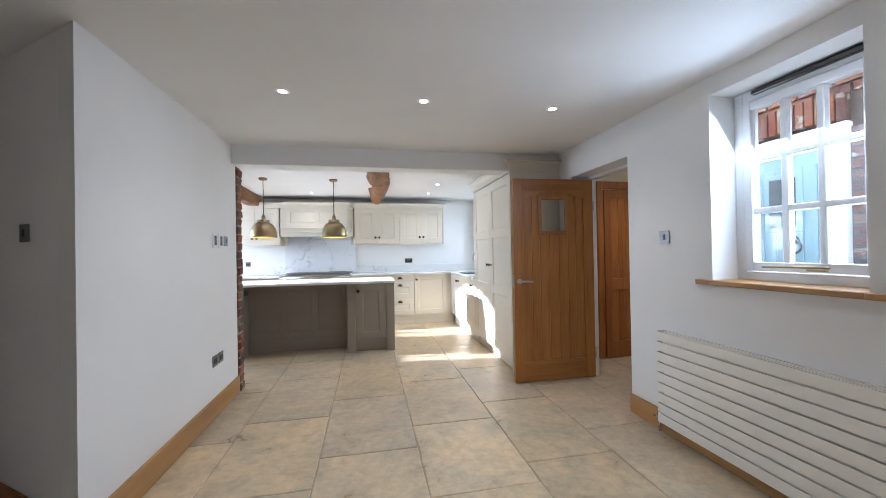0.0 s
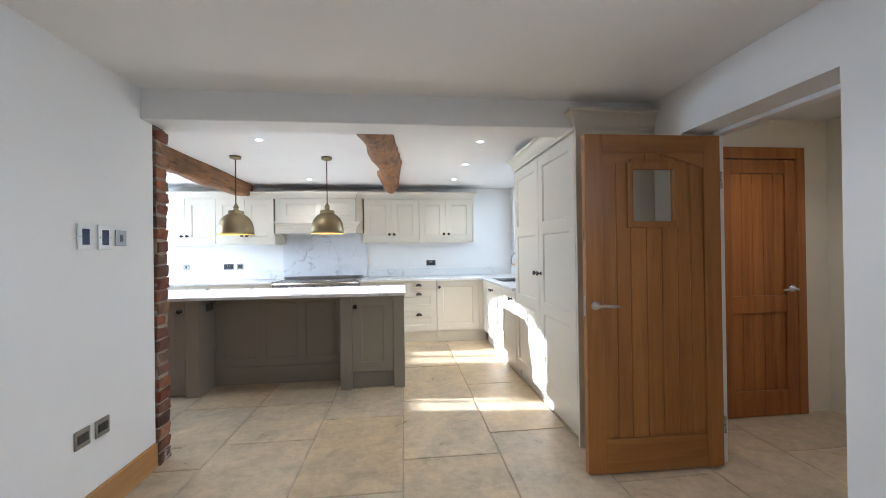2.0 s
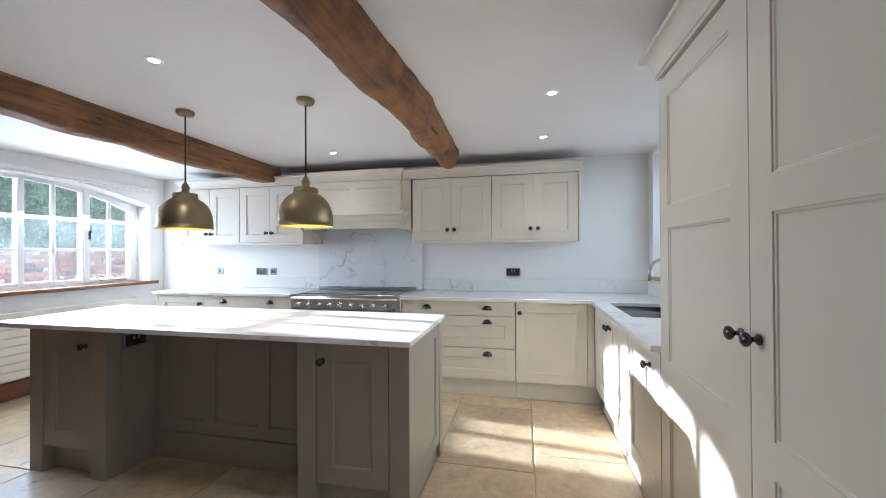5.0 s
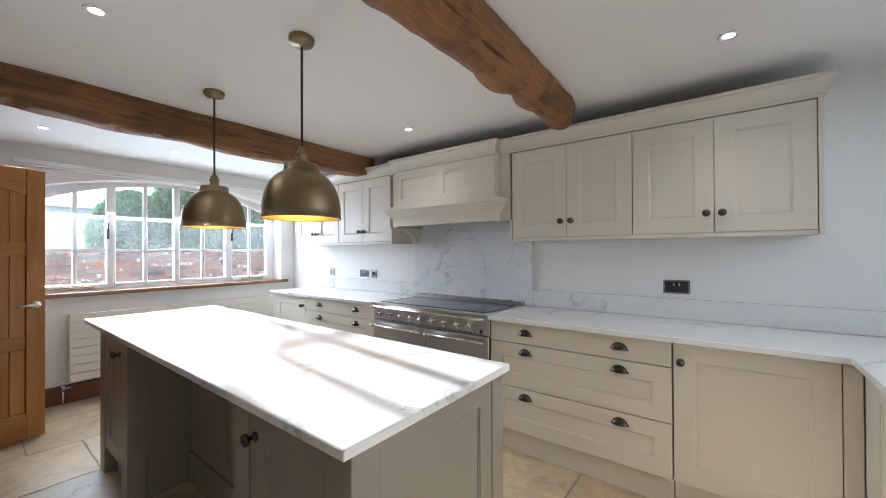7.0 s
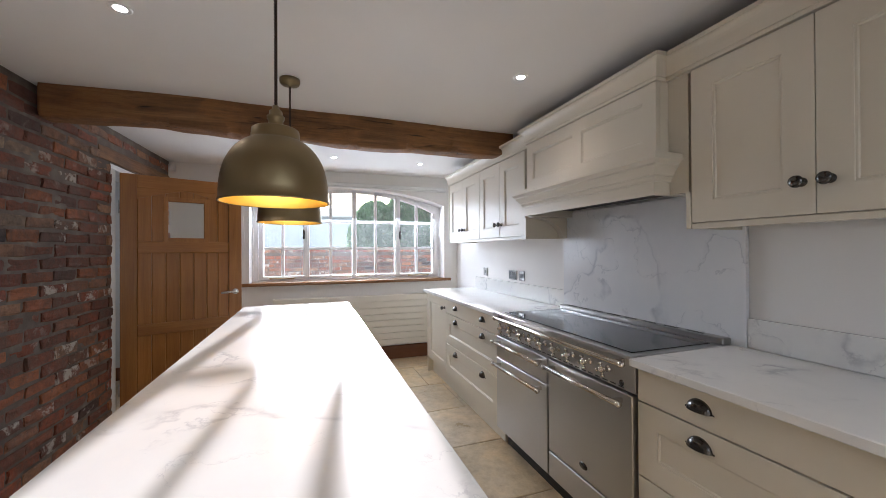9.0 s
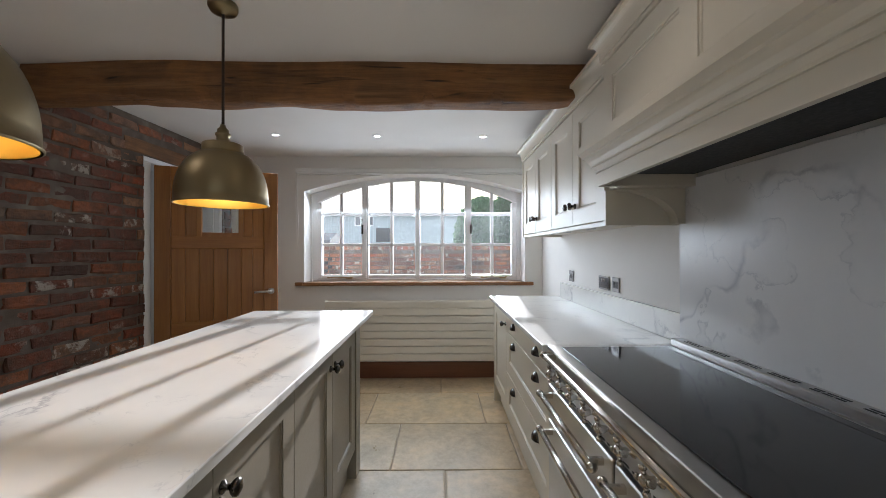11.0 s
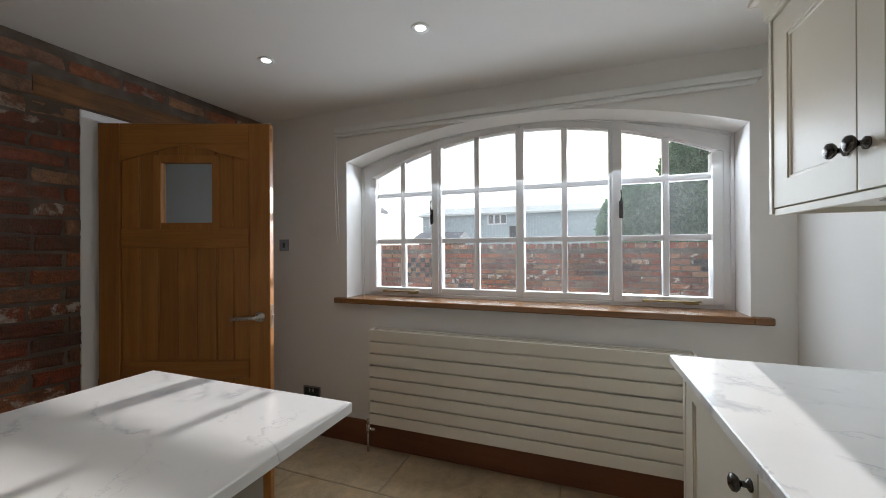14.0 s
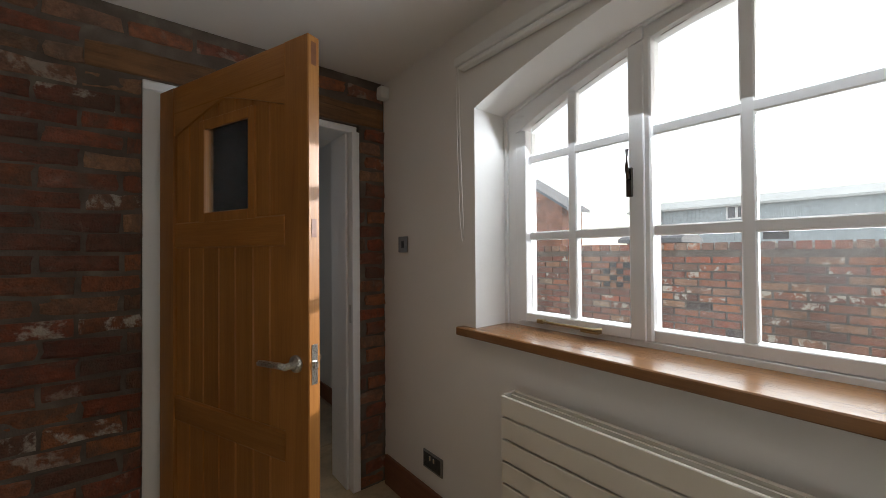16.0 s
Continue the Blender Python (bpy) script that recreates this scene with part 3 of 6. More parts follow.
def arched_window():
    w = thing("window_1", (-3.93, 5.27, 0.99), "white-painted arched casement window of small panes", "window", "", "structure")
    xa, xb = -3.975, -3.90
    ya, yb = 4.232, 6.31
    out = arch_line(4.095, 6.425, 1.935, 0.20, 28)
    inn = [(ya + (yb - ya) * k / 28, glass_arch(ya + (yb - ya) * k / 28)) for k in range(29)]
    inn_up = [(y, z + 0.045) for y, z in inn]
    bm = bmesh.new()
    for k in range(28):
        prism(bm, [out[k], out[k + 1], inn_up[k + 1], inn_up[k]], 0, xa, xb)
    prism(bm, [(4.095, 0.985), (4.178, 0.985), (4.178, 1.90), (4.095, 1.935)], 0, xa, xb)
    prism(bm, [(6.364, 0.985), (6.425, 0.985), (6.425, 1.935), (6.364, 1.90)], 0, xa, xb)
    box(bm, xa, xb, 4.178, 6.364, 0.985, 1.012, 0.002)
    # corners between the jambs and the arch
    for y, edge in ((ya, 4.098), (yb, 6.422)):
        prism(bm, [(y, glass_arch(y) + 0.02), (edge, 1.86), (edge, 1.934), ((y + edge) / 2, 1.962), (y, glass_arch(y) + 0.09)], 0, xa + 0.002, xb - 0.004)
    part("window_frame", bm, WHITE_GLOSS, w)
    # moulded edge standing proud of the frame
    bm = bmesh.new()
    for k in range(28):
        a, b = out[k], out[k + 1]
        prism(bm, [(a[0], a[1] - 0.004), (b[0], b[1] - 0.004), (b[0], b[1] - 0.022), (a[0], a[1] - 0.022)], 0, xb, xb + 0.014)
    box(bm, xb, xb + 0.014, 4.112, 4.128, 0.99, 1.93)
    box(bm, xb, xb + 0.014, 6.392, 6.408, 0.99, 1.93)
    part("moulding", bm, WHITE_GLOSS, w)
    for y, h in ((4.705, 0.036), (5.277, 0.027), (5.833, 0.036)):
        part("mullion", boxes((xa, xb + 0.004, y - h, y + h, 1.012, glass_arch(y) + 0.012), bev=0.006), WHITE_GLOSS, w)
    bays = ((4.232, 4.44, 4.671, True), (4.739, 4.99, 5.253, False), (5.301, 5.548, 5.799, False), (5.867, 6.095, 6.31, True))
    zr = (1.053, 1.384, 1.72)
    for y0, ym, y1, opens in bays:
        bm = bmesh.new()
        x0, x1 = (-3.965, -3.888) if opens else (-3.97, -3.905)
        s = 0.05 if opens else 0.022
        box(bm, x0, x1, y0 - s, y0, 1.014, min(glass_arch(y0), glass_arch(y0 - s)) + 0.002, 0.003)
        box(bm, x0, x1, y1, y1 + s, 1.014, min(glass_arch(y1), glass_arch(y1 + s)) + 0.002, 0.003)
        box(bm, x0, x1, y0 - 0.001, y1 + 0.001, 1.014, zr[0], 0.003)
        for k in range(6):
            p, q = (y0 - s + (y1 - y0 + 2 * s) * i / 6 for i in (k, k + 1))
            prism(bm, [(p, glass_arch(p)), (q, glass_arch(q)), (q, glass_arch(q) + 0.044), (p, glass_arch(p) + 0.044)], 0, x0, x1)
        sash = part("sash", bm, WHITE_GLOSS, w)
        bm = bmesh.new()
        box(bm, -3.95, -3.912, ym - 0.018, ym + 0.018, zr[0], glass_arch(ym) + 0.003, 0.005)
        for z in zr[1:]:
            box(bm, -3.95, -3.9125, y0, y1, z - 0.018, z + 0.018, 0.005)
        part("glazing_bars", bm, WHITE_GLOSS, sash)
        for a, b in ((y0, ym - 0.013), (ym + 0.013, y1)):
            for k in range(3):
                z0 = zr[k] + (0.013 if k else 0)
                bm = bmesh.new()
                if k < 2:
                    box(bm, -3.934, -3.930, a, b, z0, zr[k + 1] - 0.013)
                else:
                    prism(bm, [(a, z0), (b, z0), (b, glass_arch(b)), ((a + b) / 2, glass_arch((a + b) / 2)), (a, glass_arch(a))], 0, -3.934, -3.930)
                pane = part("pane", bm, GLASS, w)
                pane.visible_shadow = False
    for y in (4.31, 5.98):
        bm = bmesh.new()
        tube(bm, [(-3.878, y, 1.028), (-3.862, y + 0.06, 1.03), (-3.86, y + 0.24, 1.03), (-3.868, y + 0.27, 1.034)], 0.0055)
        box(bm, -3.888, -3.858, y + 0.19, y + 0.26, 1.016, 1.026, 0.002)
        box(bm, -3.888, -3.866, y - 0.012, y + 0.02, 1.02, 1.036, 0.002)
        part("casement_stay", bm, BRASS_STAY, w, "dull brass casement stay")
    for y in (4.676, 5.862):
        bm = boxes((-3.888, -3.878, y - 0.011, y + 0.011, 1.50, 1.60), bev=0.003)
        tube(bm, [(-3.873, y, 1.56), (-3.862, y, 1.60), (-3.866, y, 1.66)], 0.006)
        part("window_catch", bm, PEWTER, w, "dark metal window catch")


arched_window()
structure("window_sill", boxes((-3.91, -3.655, 4.11, 6.41, 0.958, 0.993), (-3.70, -3.655, 4.03, 4.11, 0.958, 0.993), (-3.70, -3.655, 6.41, 6.49, 0.958, 0.993), bev=0.004), SILL_Y, "varnished brown wooden window sill", "window sill")


def small_window():
    w = thing("window_2", (2.30, 0.87, 1.08), "white-painted wooden casement window of nine panes", "window", "", "structure")
    y0, y1, z0, z1 = 0.51, 1.225, 1.085, 2.19
    part("window_frame", boxes((2.27, 2.35, y0, y0 + 0.055, z0, z1), (2.27, 2.35, y1 - 0.055, y1, z0, z1), (2.27, 2.35, y0 + 0.055, y1 - 0.055, z0, z0 + 0.05), (2.27, 2.35, y0 + 0.055, y1 - 0.055, z1 - 0.065, z1), bev=0.003), WHITE_GLOSS, w)
    a, b, c, d = y0 + 0.06, y1 - 0.06, z0 + 0.055, z1 - 0.07
    sash = part("sash", boxes((2.26, 2.32, a, a + 0.045, c, d), (2.26, 2.32, b - 0.045, b, c, d), (2.26, 2.32, a + 0.045, b - 0.045, c, c + 0.05), (2.26, 2.32, a + 0.045, b - 0.045, d - 0.045, d), bev=0.003), WHITE_GLOSS, w)
    ys = [a + 0.045 + (b - a - 0.09) * k / 3 for k in range(4)]
    zs = [c + 0.05 + (d - c - 0.095) * k / 3 for k in range(4)]
    bm = bmesh.new()
    for y in ys[1:-1]:
        box(bm, 2.268, 2.31, y - 0.017, y + 0.017, zs[0], zs[-1], 0.005)
    for z in zs[1:-1]:
        box(bm, 2.2685, 2.31, ys[0], ys[-1], z - 0.017, z + 0.017, 0.005)
    part("glazing_bars", bm, WHITE_GLOSS, sash)
    for i in range(3):
        for k in range(3):
            p = part("pane", boxes((2.288, 2.292, ys[i], ys[i + 1], zs[k], zs[k + 1])), GLASS, w)
            p.visible_shadow = False
    bm = bmesh.new()
    tube(bm, [(2.248, 1.06, 1.165), (2.238, 0.98, 1.168), (2.238, 0.74, 1.17)], 0.0055)
    box(bm, 2.238, 2.262, 0.76, 0.84, 1.15, 1.16, 0.002)
    part("casement_stay", bm, BRASS_STAY, w, "dull brass casement stay")
    part("trickle_vent", boxes((2.243, 2.272, 0.56, 1.10, 2.150, 2.175), (2.25, 2.27, 0.57, 1.09, 2.175, 2.183), bev=0.004), PEWTER, w, "dark brown ventilator strip")


small_window()
structure("window_sill", boxes((2.055, 2.28, 0.51, 1.225, 1.055, 1.085), (2.055, 2.09, 1.225, 1.316, 1.055, 1.085), (2.055, 2.09, 0.42, 0.51, 1.055, 1.085), bev=0.004), OAK_Y, "light oak window sill", "window sill")


def sink_window():
    w = thing("window_3", (2.40, 5.6, 1.09), "white-painted casement window above the sink", "window", "", "structure")
    y0, y1, z0, z1 = 4.75, 6.46, 1.09, 2.26
    part("window_frame", boxes((2.36, 2.43, y0, y0 + 0.06, z0, z1), (2.36, 2.43, y1 - 0.06, y1, z0, z1), (2.36, 2.43, y0 + 0.06, y1 - 0.06, z0, z0 + 0.06), (2.36, 2.43, y0 + 0.06, y1 - 0.06, z1 - 0.06, z1), bev=0.003), WHITE_GLOSS, w)
    for k in range(1, 6):
        y = y0 + 0.06 + (y1 - y0 - 0.12) * k / 6
        part("mullion", boxes((2.375, 2.42, y - 0.016, y + 0.016, z0 + 0.06, z1 - 0.06), bev=0.004), WHITE_GLOSS, w)
    for k in (1, 2):
        z = z0 + 0.06 + (z1 - z0 - 0.12) * k / 3
        part("glazing_bar", boxes((2.378, 2.416, y0 + 0.06, y1 - 0.06, z - 0.017, z + 0.017), bev=0.004), WHITE_GLOSS, w)
    p = part("pane", boxes((2.395, 2.399, y0 + 0.06, y1 - 0.06, z0 + 0.06, z1 - 0.06)), GLASS, w)
    p.visible_shadow = False


sink_window()
structure("window_sill", boxes((2.115, 2.36, 4.75, 6.46, 1.06, 1.09), (2.115, 2.14, 6.46, 6.50, 1.06, 1.09), bev=0.004), OAK_Y, "light oak window sill behind the tap", "window sill")


def radiator(name, x_face, side, y0, y1, z0, z1, count, material, label):
    """A flat panel radiator of level bars; side: the way its face looks along x."""
    r = thing(name, (x_face, (y0 + y1) / 2, z0), label, "radiator")
    h = (z1 - z0) / count
    back = x_face - 0.012 * side
    for k in range(count):
        a, b = z0 + k * h, z0 + (k + 1) * h - 0.008
        part("panel_bar", boxes((min(x_face, back), max(x_face, back), y0, y1, a, b), bev=0.002), material, r)
    wall = x_face - 0.105 * side
    part("back_panel", boxes((min(back - 0.030 * side, back - 0.038 * side), max(back - 0.030 * side, back - 0.038 * side), y0 + 0.012, y1 - 0.012, z0 + 0.012, z1 - 0.012)), material, r)
    for y in (y0, y1 - 0.01):
        part("side_cover", boxes((min(back, wall + 0.03 * side), max(back, wall + 0.03 * side), y, y + 0.01, z0, z1 - 0.004), bev=0.002), material, r)
    part("rear_panel", boxes((min(wall + 0.03 * side, wall + 0.045 * side), max(wall + 0.03 * side, wall + 0.045 * side), y0 + 0.012, y1 - 0.012, z0 + 0.01, z1 - 0.006)), material, r)
    for y in (y0 + 0.2, y1 - 0.2):
        part("bracket", boxes((min(wall, back), max(wall, back), y, y + 0.025, z0 + 0.02, z0 + 0.06)), material, r)
    return r


def rad_valve(parent, x, y, z):
    bm = bmesh.new()
    rod(bm, (x, y, 0.0), (x, y, z), 0.0075)
    rod(bm, (x, y, z), (x, y, z + 0.05), 0.014, 14)
    rod(bm, (x, y, z + 0.05), (x, y, z + 0.085), 0.011, 14)
    rod(bm, (x, y, z + 0.02), (x, y + 0.05, z + 0.02), 0.009)
    return part("valve", bm, CHROME, parent, "chrome radiator valve")


rk = radiator("radiator", -3.575, 1, 4.36, 6.16, 0.205, 0.818, 8, RAD, "cream flat-panel radiator under the arched window")
rad_valve(rk, -3.62, 4.325, 0.13)
rr = radiator("radiator", 2.015, -1, -0.35, 1.60, 0.085, 0.715, 9, RAD_W, "white flat-panel radiator under the small window")
rad_valve(rr, 2.055, 1.63, 0.07)


def plank_door(name, m, w, label):
    """Boarded oak door, hinge at 0, width along x; framed face at y = 0.044, ledged face at y = 0."""
    d = thing(name, (0, 0, 0), label, "door", "", "structure")
    H, T, s = 1.965, 0.044, 0.105
    g0, g1, gz0, gz1 = w - 0.555, w - 0.29, 1.455, 1.77
    for x in (0.0, w - s):
        part("stile", boxes((x, x + s, 0, T, 0.005, H), bev=0.003), OAK_Z, d)
    part("bottom_rail", boxes((s, w - s, 0.002, T - 0.0006, 0.005, 0.20), bev=0.003), OAK_X, d)
    part("top_rail", boxes((s, w - s, 0.002, T - 0.0006, H - 0.105, H), bev=0.003), OAK_X, d)
    n = 16
    arch = [(s + (w - 2 * s) * k / n, 1.772 + 0.088 * (1 - abs(2 * k / n - 1) ** 1.15)) for k in range(n + 1)]
    bm = prism(bmesh.new(), arch + [(w - s, H - 0.105), (s, H - 0.105)], 1, 0.004, T - 0.0015)
    part("arched_head", bm, OAK_X, d)
    part("lock_rail", boxes((s, w - s, 0.003, 0.03, 1.33, 1.43), bev=0.006), OAK_X, d)
    part("middle_rail", boxes((s, w - s, 0.003, 0.03, 0.66, 0.755), bev=0.006), OAK_X, d)
    # boards: two beside the light on either hand, three above and below it
    e0, e1 = g0 - 0.014, g1 + 0.014
    edges = [s, (s + e0) / 2, e0, e0 + (e1 - e0) / 3, e1 - (e1 - e0) / 3, e1, (e1 + w - s) / 2, w - s]
    for k, (a, b) in enumerate(zip(edges, edges[1:])):
        for z0, z1 in ([(0.20, gz0 - 0.014), (gz1 + 0.014, 1.90)] if 2 <= k <= 4 else [(0.20, 1.90)]):
            part("board", boxes((a + 0.0006, b - 0.0006, 0.012, T - 0.010, z0, z1), bev=0.0045), OAK_Z, d)
    bm = bmesh.new()
    for y0, y1 in ((0.004, 0.016), (T - 0.012, T - 0.001)):
        box(bm, g0 - 0.032, g0 + 0.004, y0, y1, gz0 - 0.032, gz1 + 0.032, 0.002)
        box(bm, g1 - 0.004, g1 + 0.032, y0, y1, gz0 - 0.032, gz1 + 0.032, 0.002)
        box(bm, g0 + 0.004, g1 - 0.004, y0, y1, gz0 - 0.032, gz0 + 0.004, 0.002)
        box(bm, g0 + 0.004, g1 - 0.004, y0, y1, gz1 - 0.004, gz1 + 0.032, 0.002)
    box(bm, g0 - 0.004, g0, 0.016, T - 0.012, gz0, gz1)
    box(bm, g1, g1 + 0.004, 0.016, T - 0.012, gz0, gz1)
    part("glazing_bead", bm, OAK_Z, d)
    p = part("pane", boxes((g0, g1, 0.021, 0.025, gz0, gz1)), GLASS, d, "clear glass pane")
    p.visible_shadow = False
    for side, y in ((1, T), (-1, 0.0)):
        bm = bmesh.new()
        turn = Matrix.Rotation(radians(-90 * side), 4, "X")
        lathe(bm, [(0, 0), (0.026, 0), (0.026, 0.006), (0.023, 0.009), (0.010, 0.010), (0.010, 0.045), (0, 0.045)], 20, (w - 0.052, y, 0.975), turn)
        yy = y + 0.042 * side
        tube(bm, [(w - 0.048, yy, 0.975), (w - 0.08, yy, 0.976), (w - 0.13, yy, 0.974), (w - 0.175, yy - 0.004 * side, 0.971)], 0.0095, 10)
        part("door_handle", bm, NICKEL, d, "satin steel lever handle")
    part("latch_plate", boxes((w - 0.001, w + 0.0015, 0.011, 0.033, 0.915, 1.035), (w + 0.001, w + 0.009, 0.015, 0.029, 0.965, 0.985), bev=0.0005), NICKEL, d, "satin steel latch plate")
    for a, b in ((1.355, 1.41), (1.875, 1.945)):
        part("tenon", boxes((w - 0.002, w + 0.0008, 0.012, 0.030, a, b)), BROWN_Y, d, "dark end grain of a tenon")
    for z in (0.25, 1.70):
        bm = bmesh.new()
        rod(bm, (-0.004, T + 0.003, z - 0.05), (-0.004, T + 0.003, z + 0.05), 0.006)
        part("hinge", bm, NICKEL, d, "steel butt hinge")
    d.matrix_basis = m
    return d


plank_door("door_1", pose(2.272, 2.748, 0.008, 0, 0, 179.2), 0.84, "open oak boarded door with a small glazed light")
plank_door("door_2", pose(-2.655, 3.352, 0.008, 0, 0, 111.8), 0.86, "open oak ledged door with a small glazed light")


def hall_joinery():
    # lining of the doorway to the hall
    structure("door_frame", boxes((2.27, 2.34, 2.752, 2.80, 0, 2.0), (2.27, 2.34, 1.95, 1.98, 0, 2.0), (2.27, 2.34, 1.98, 2.752, 1.985, 2.01), bev=0.003), WHITE_GLOSS, "white-painted door lining", "door frame")
    structure("door_frame", boxes((2.70, 2.775, 3.265, 3.3, 0, 2.075), (3.44, 3.515, 3.265, 3.3, 0, 2.075), (2.775, 3.44, 3.265, 3.3, 1.985, 2.075), bev=0.004), PINE_Z, "varnished pine architrave", "door frame")
    d = thing("door_3", (3.1, 3.28, 0), "closed varnished pine boarded door", "door", "", "structure")
    x0, x1, y0, y1 = 2.785, 3.43, 3.262, 3.298
    part("stile", boxes((x0, x0 + 0.095, y0, y1, 0.006, 1.975), bev=0.003), PINE_Z, d)
    part("stile", boxes((x1 - 0.095, x1, y0, y1, 0.006, 1.975), bev=0.003), PINE_Z, d)
    for a, b in ((0.006, 0.2), (0.80, 0.93), (1.87, 1.975)):
        part("rail", boxes((x0 + 0.095, x1 - 0.095, y0 + 0.001, y1, a, b), bev=0.003), PINE_Z, d)
    bw = (x1 - x0 - 0.19) / 5
    for a, b in ((0.2, 0.80), (0.93, 1.87)):
        for k in range(5):
            part("board", boxes((x0 + 0.095 + k * bw + 0.001, x0 + 0.095 + (k + 1) * bw - 0.001, y0 + 0.012, y1 - 0.004, a, b), bev=0.003), PINE_Z, d)
    bm = bmesh.new()
    lathe(bm, [(0, 0), (0.026, 0), (0.026, 0.008), (0.010, 0.010), (0.010, 0.05), (0, 0.05)], 18, (x1 - 0.05, y0, 0.98), Matrix.Rotation(radians(90), 4, "X"))
    tube(bm, [(x1 - 0.05, y0 - 0.045, 0.98), (x1 - 0.17, y0 - 0.045, 0.975)], 0.009)
    part("door_handle", bm, NICKEL, d, "satin steel lever handle")


hall_joinery()
structure("door_frame", boxes((-2.672, -2.60, 3.10, 3.320, 0, 1.99), (-3.545, -3.50, 3.10, 3.352, 0, 1.99), (-3.545, -2.60, 3.10, 3.3195, 1.991, 2.03), (-3.499, -3.485, 3.10, 3.30, 0, 1.99), bev=0.003), WHITE_GLOSS, "white-painted door lining in the brick wall", "door frame")
structure("strike_plate", boxes((-3.5002, -3.4985, 3.312, 3.334, 0.93, 1.03), bev=0.0005), NICKEL, "dull steel strike plate on the door lining", "strike plate")

# ---------------------------------------------------------------- kitchen units
ZW, ZU = 0.915, 0.885      # worktop top and underside
YF = 6.0                   # fronts of the cooker-wall units


def carcass(parent, x0, x1, y0, y1, z0, z1, material, name="body"):
    return part(name, boxes((x0, x1, y0, y1, z0, z1), bev=0.001), material, parent)


def put_front(parent, name, m, w, h, material, **kw):
    bm, panels = shaker(w, h, **kw)
    d = part(name, moved(bm, m), material, parent)
    for p in panels:
        part("panel", moved(p, m), material, d)
    return d


def drawer_unit(x0, x1, label):
    u = thing("drawer_cabinet", ((x0 + x1) / 2, 6.28, 0.0), label, "cabinet", "base cabinets on the cooker wall")
    carcass(u, x0 + 0.001, x1 - 0.001, YF + 0.023, 6.58, 0.16, ZU, CAB)
    part("plinth", boxes((x0, x1, YF + 0.055, YF + 0.073, 0.0, 0.16)), CAB, u)
    w = x1 - x0
    for z0, z1, plain in ((0.163, 0.452, False), (0.455, 0.745, False), (0.748, 0.882, True)):
        m = front_at(x0, YF, z0, FACE_S)
        d = put_front(u, "drawer", m, w, z1 - z0, CAB, flat=plain)
        for f in (0.235, 0.765):
            add_cup(d, m, w * f, (z1 - z0) * 0.42 if plain else (z1 - z0) - 0.068)
    return u


def door_unit(x0, x1, knob_left, label):
    u = thing("base_cabinet", ((x0 + x1) / 2, 6.28, 0.0), label, "cabinet", "base cabinets on the cooker wall")
    carcass(u, x0 + 0.001, x1 - 0.001, YF + 0.023, 6.58, 0.16, ZU, CAB)
    part("plinth", boxes((x0, x1, YF + 0.055, YF + 0.073, 0.0, 0.16)), CAB, u)
    m = front_at(x0, YF, 0.163, FACE_S)
    d = put_front(u, "door", m, x1 - x0, 0.719, CAB)
    add_knob(d, m, 0.035 if knob_left else x1 - x0 - 0.035, 0.625)
    return u


drawer_unit(-0.222, 0.855, "putty-painted three-drawer unit beside the cooker")
door_unit(0.86, 1.468, True, "putty-painted base cupboard in the corner")
drawer_unit(-2.485, -1.412, "putty-painted three-drawer unit nearer the window")
door_unit(-3.085, -2.487, False, "putty-painted base cupboard at the run's end")
ep = thing("end_panel", (-3.1, 6.28, 0), "putty-painted end panel of the base run", "cabinet panel")
part("panel", boxes((-3.113, -3.087, YF - 0.002, 6.585, 0.0, ZU), bev=0.002), CAB, ep)
cp = thing("corner_post", (1.5, 5.98, 0), "putty-painted corner post between the base runs", "cabinet panel")
part("panel", boxes((1.47, 1.53, YF + 0.002, YF + 0.03, 0.16, ZU), (1.532, 1.56, 5.90, 5.998, 0.16, ZU), bev=0.002), CAB, cp)
part("plinth", boxes((1.468, 1.585, YF + 0.055, YF + 0.073, 0.0, 0.16)), CAB, cp)

# run under the sink, fronts towards the island
XF = 1.53


def east_unit(y_far, y_near, doors, knobs, label):
    u = thing("base_cabinet", (1.84, (y_far + y_near) / 2, 0.0), label, "cabinet", "base cabinets under the sink")
    carcass(u, XF + 0.023, 2.135, y_near + 0.001, y_far - 0.001, 0.16, 0.70, CAB)
    part("plinth", boxes((XF + 0.05, XF + 0.068, y_near, y_far, 0.0, 0.16)), CAB, u)
    part("rail", boxes((XF + 0.023, XF + 0.05, y_near + 0.001, y_far - 0.001, 0.70, ZU)), CAB, u)
    w = (y_far - y_near) / doors
    for k in range(doors):
        m = front_at(XF, y_far - k * w, 0.163, FACE_W)
        d = put_front(u, "door", m, w, 0.719, CAB)
        add_knob(d, m, knobs[k], 0.625)


east_unit(5.90, 4.96, 2, (0.435, 0.035), "putty-painted double cupboard under the sink")
east_unit(4.955, 4.415, 1, (0.40,), "putty-painted cupboard beside the tall larder")


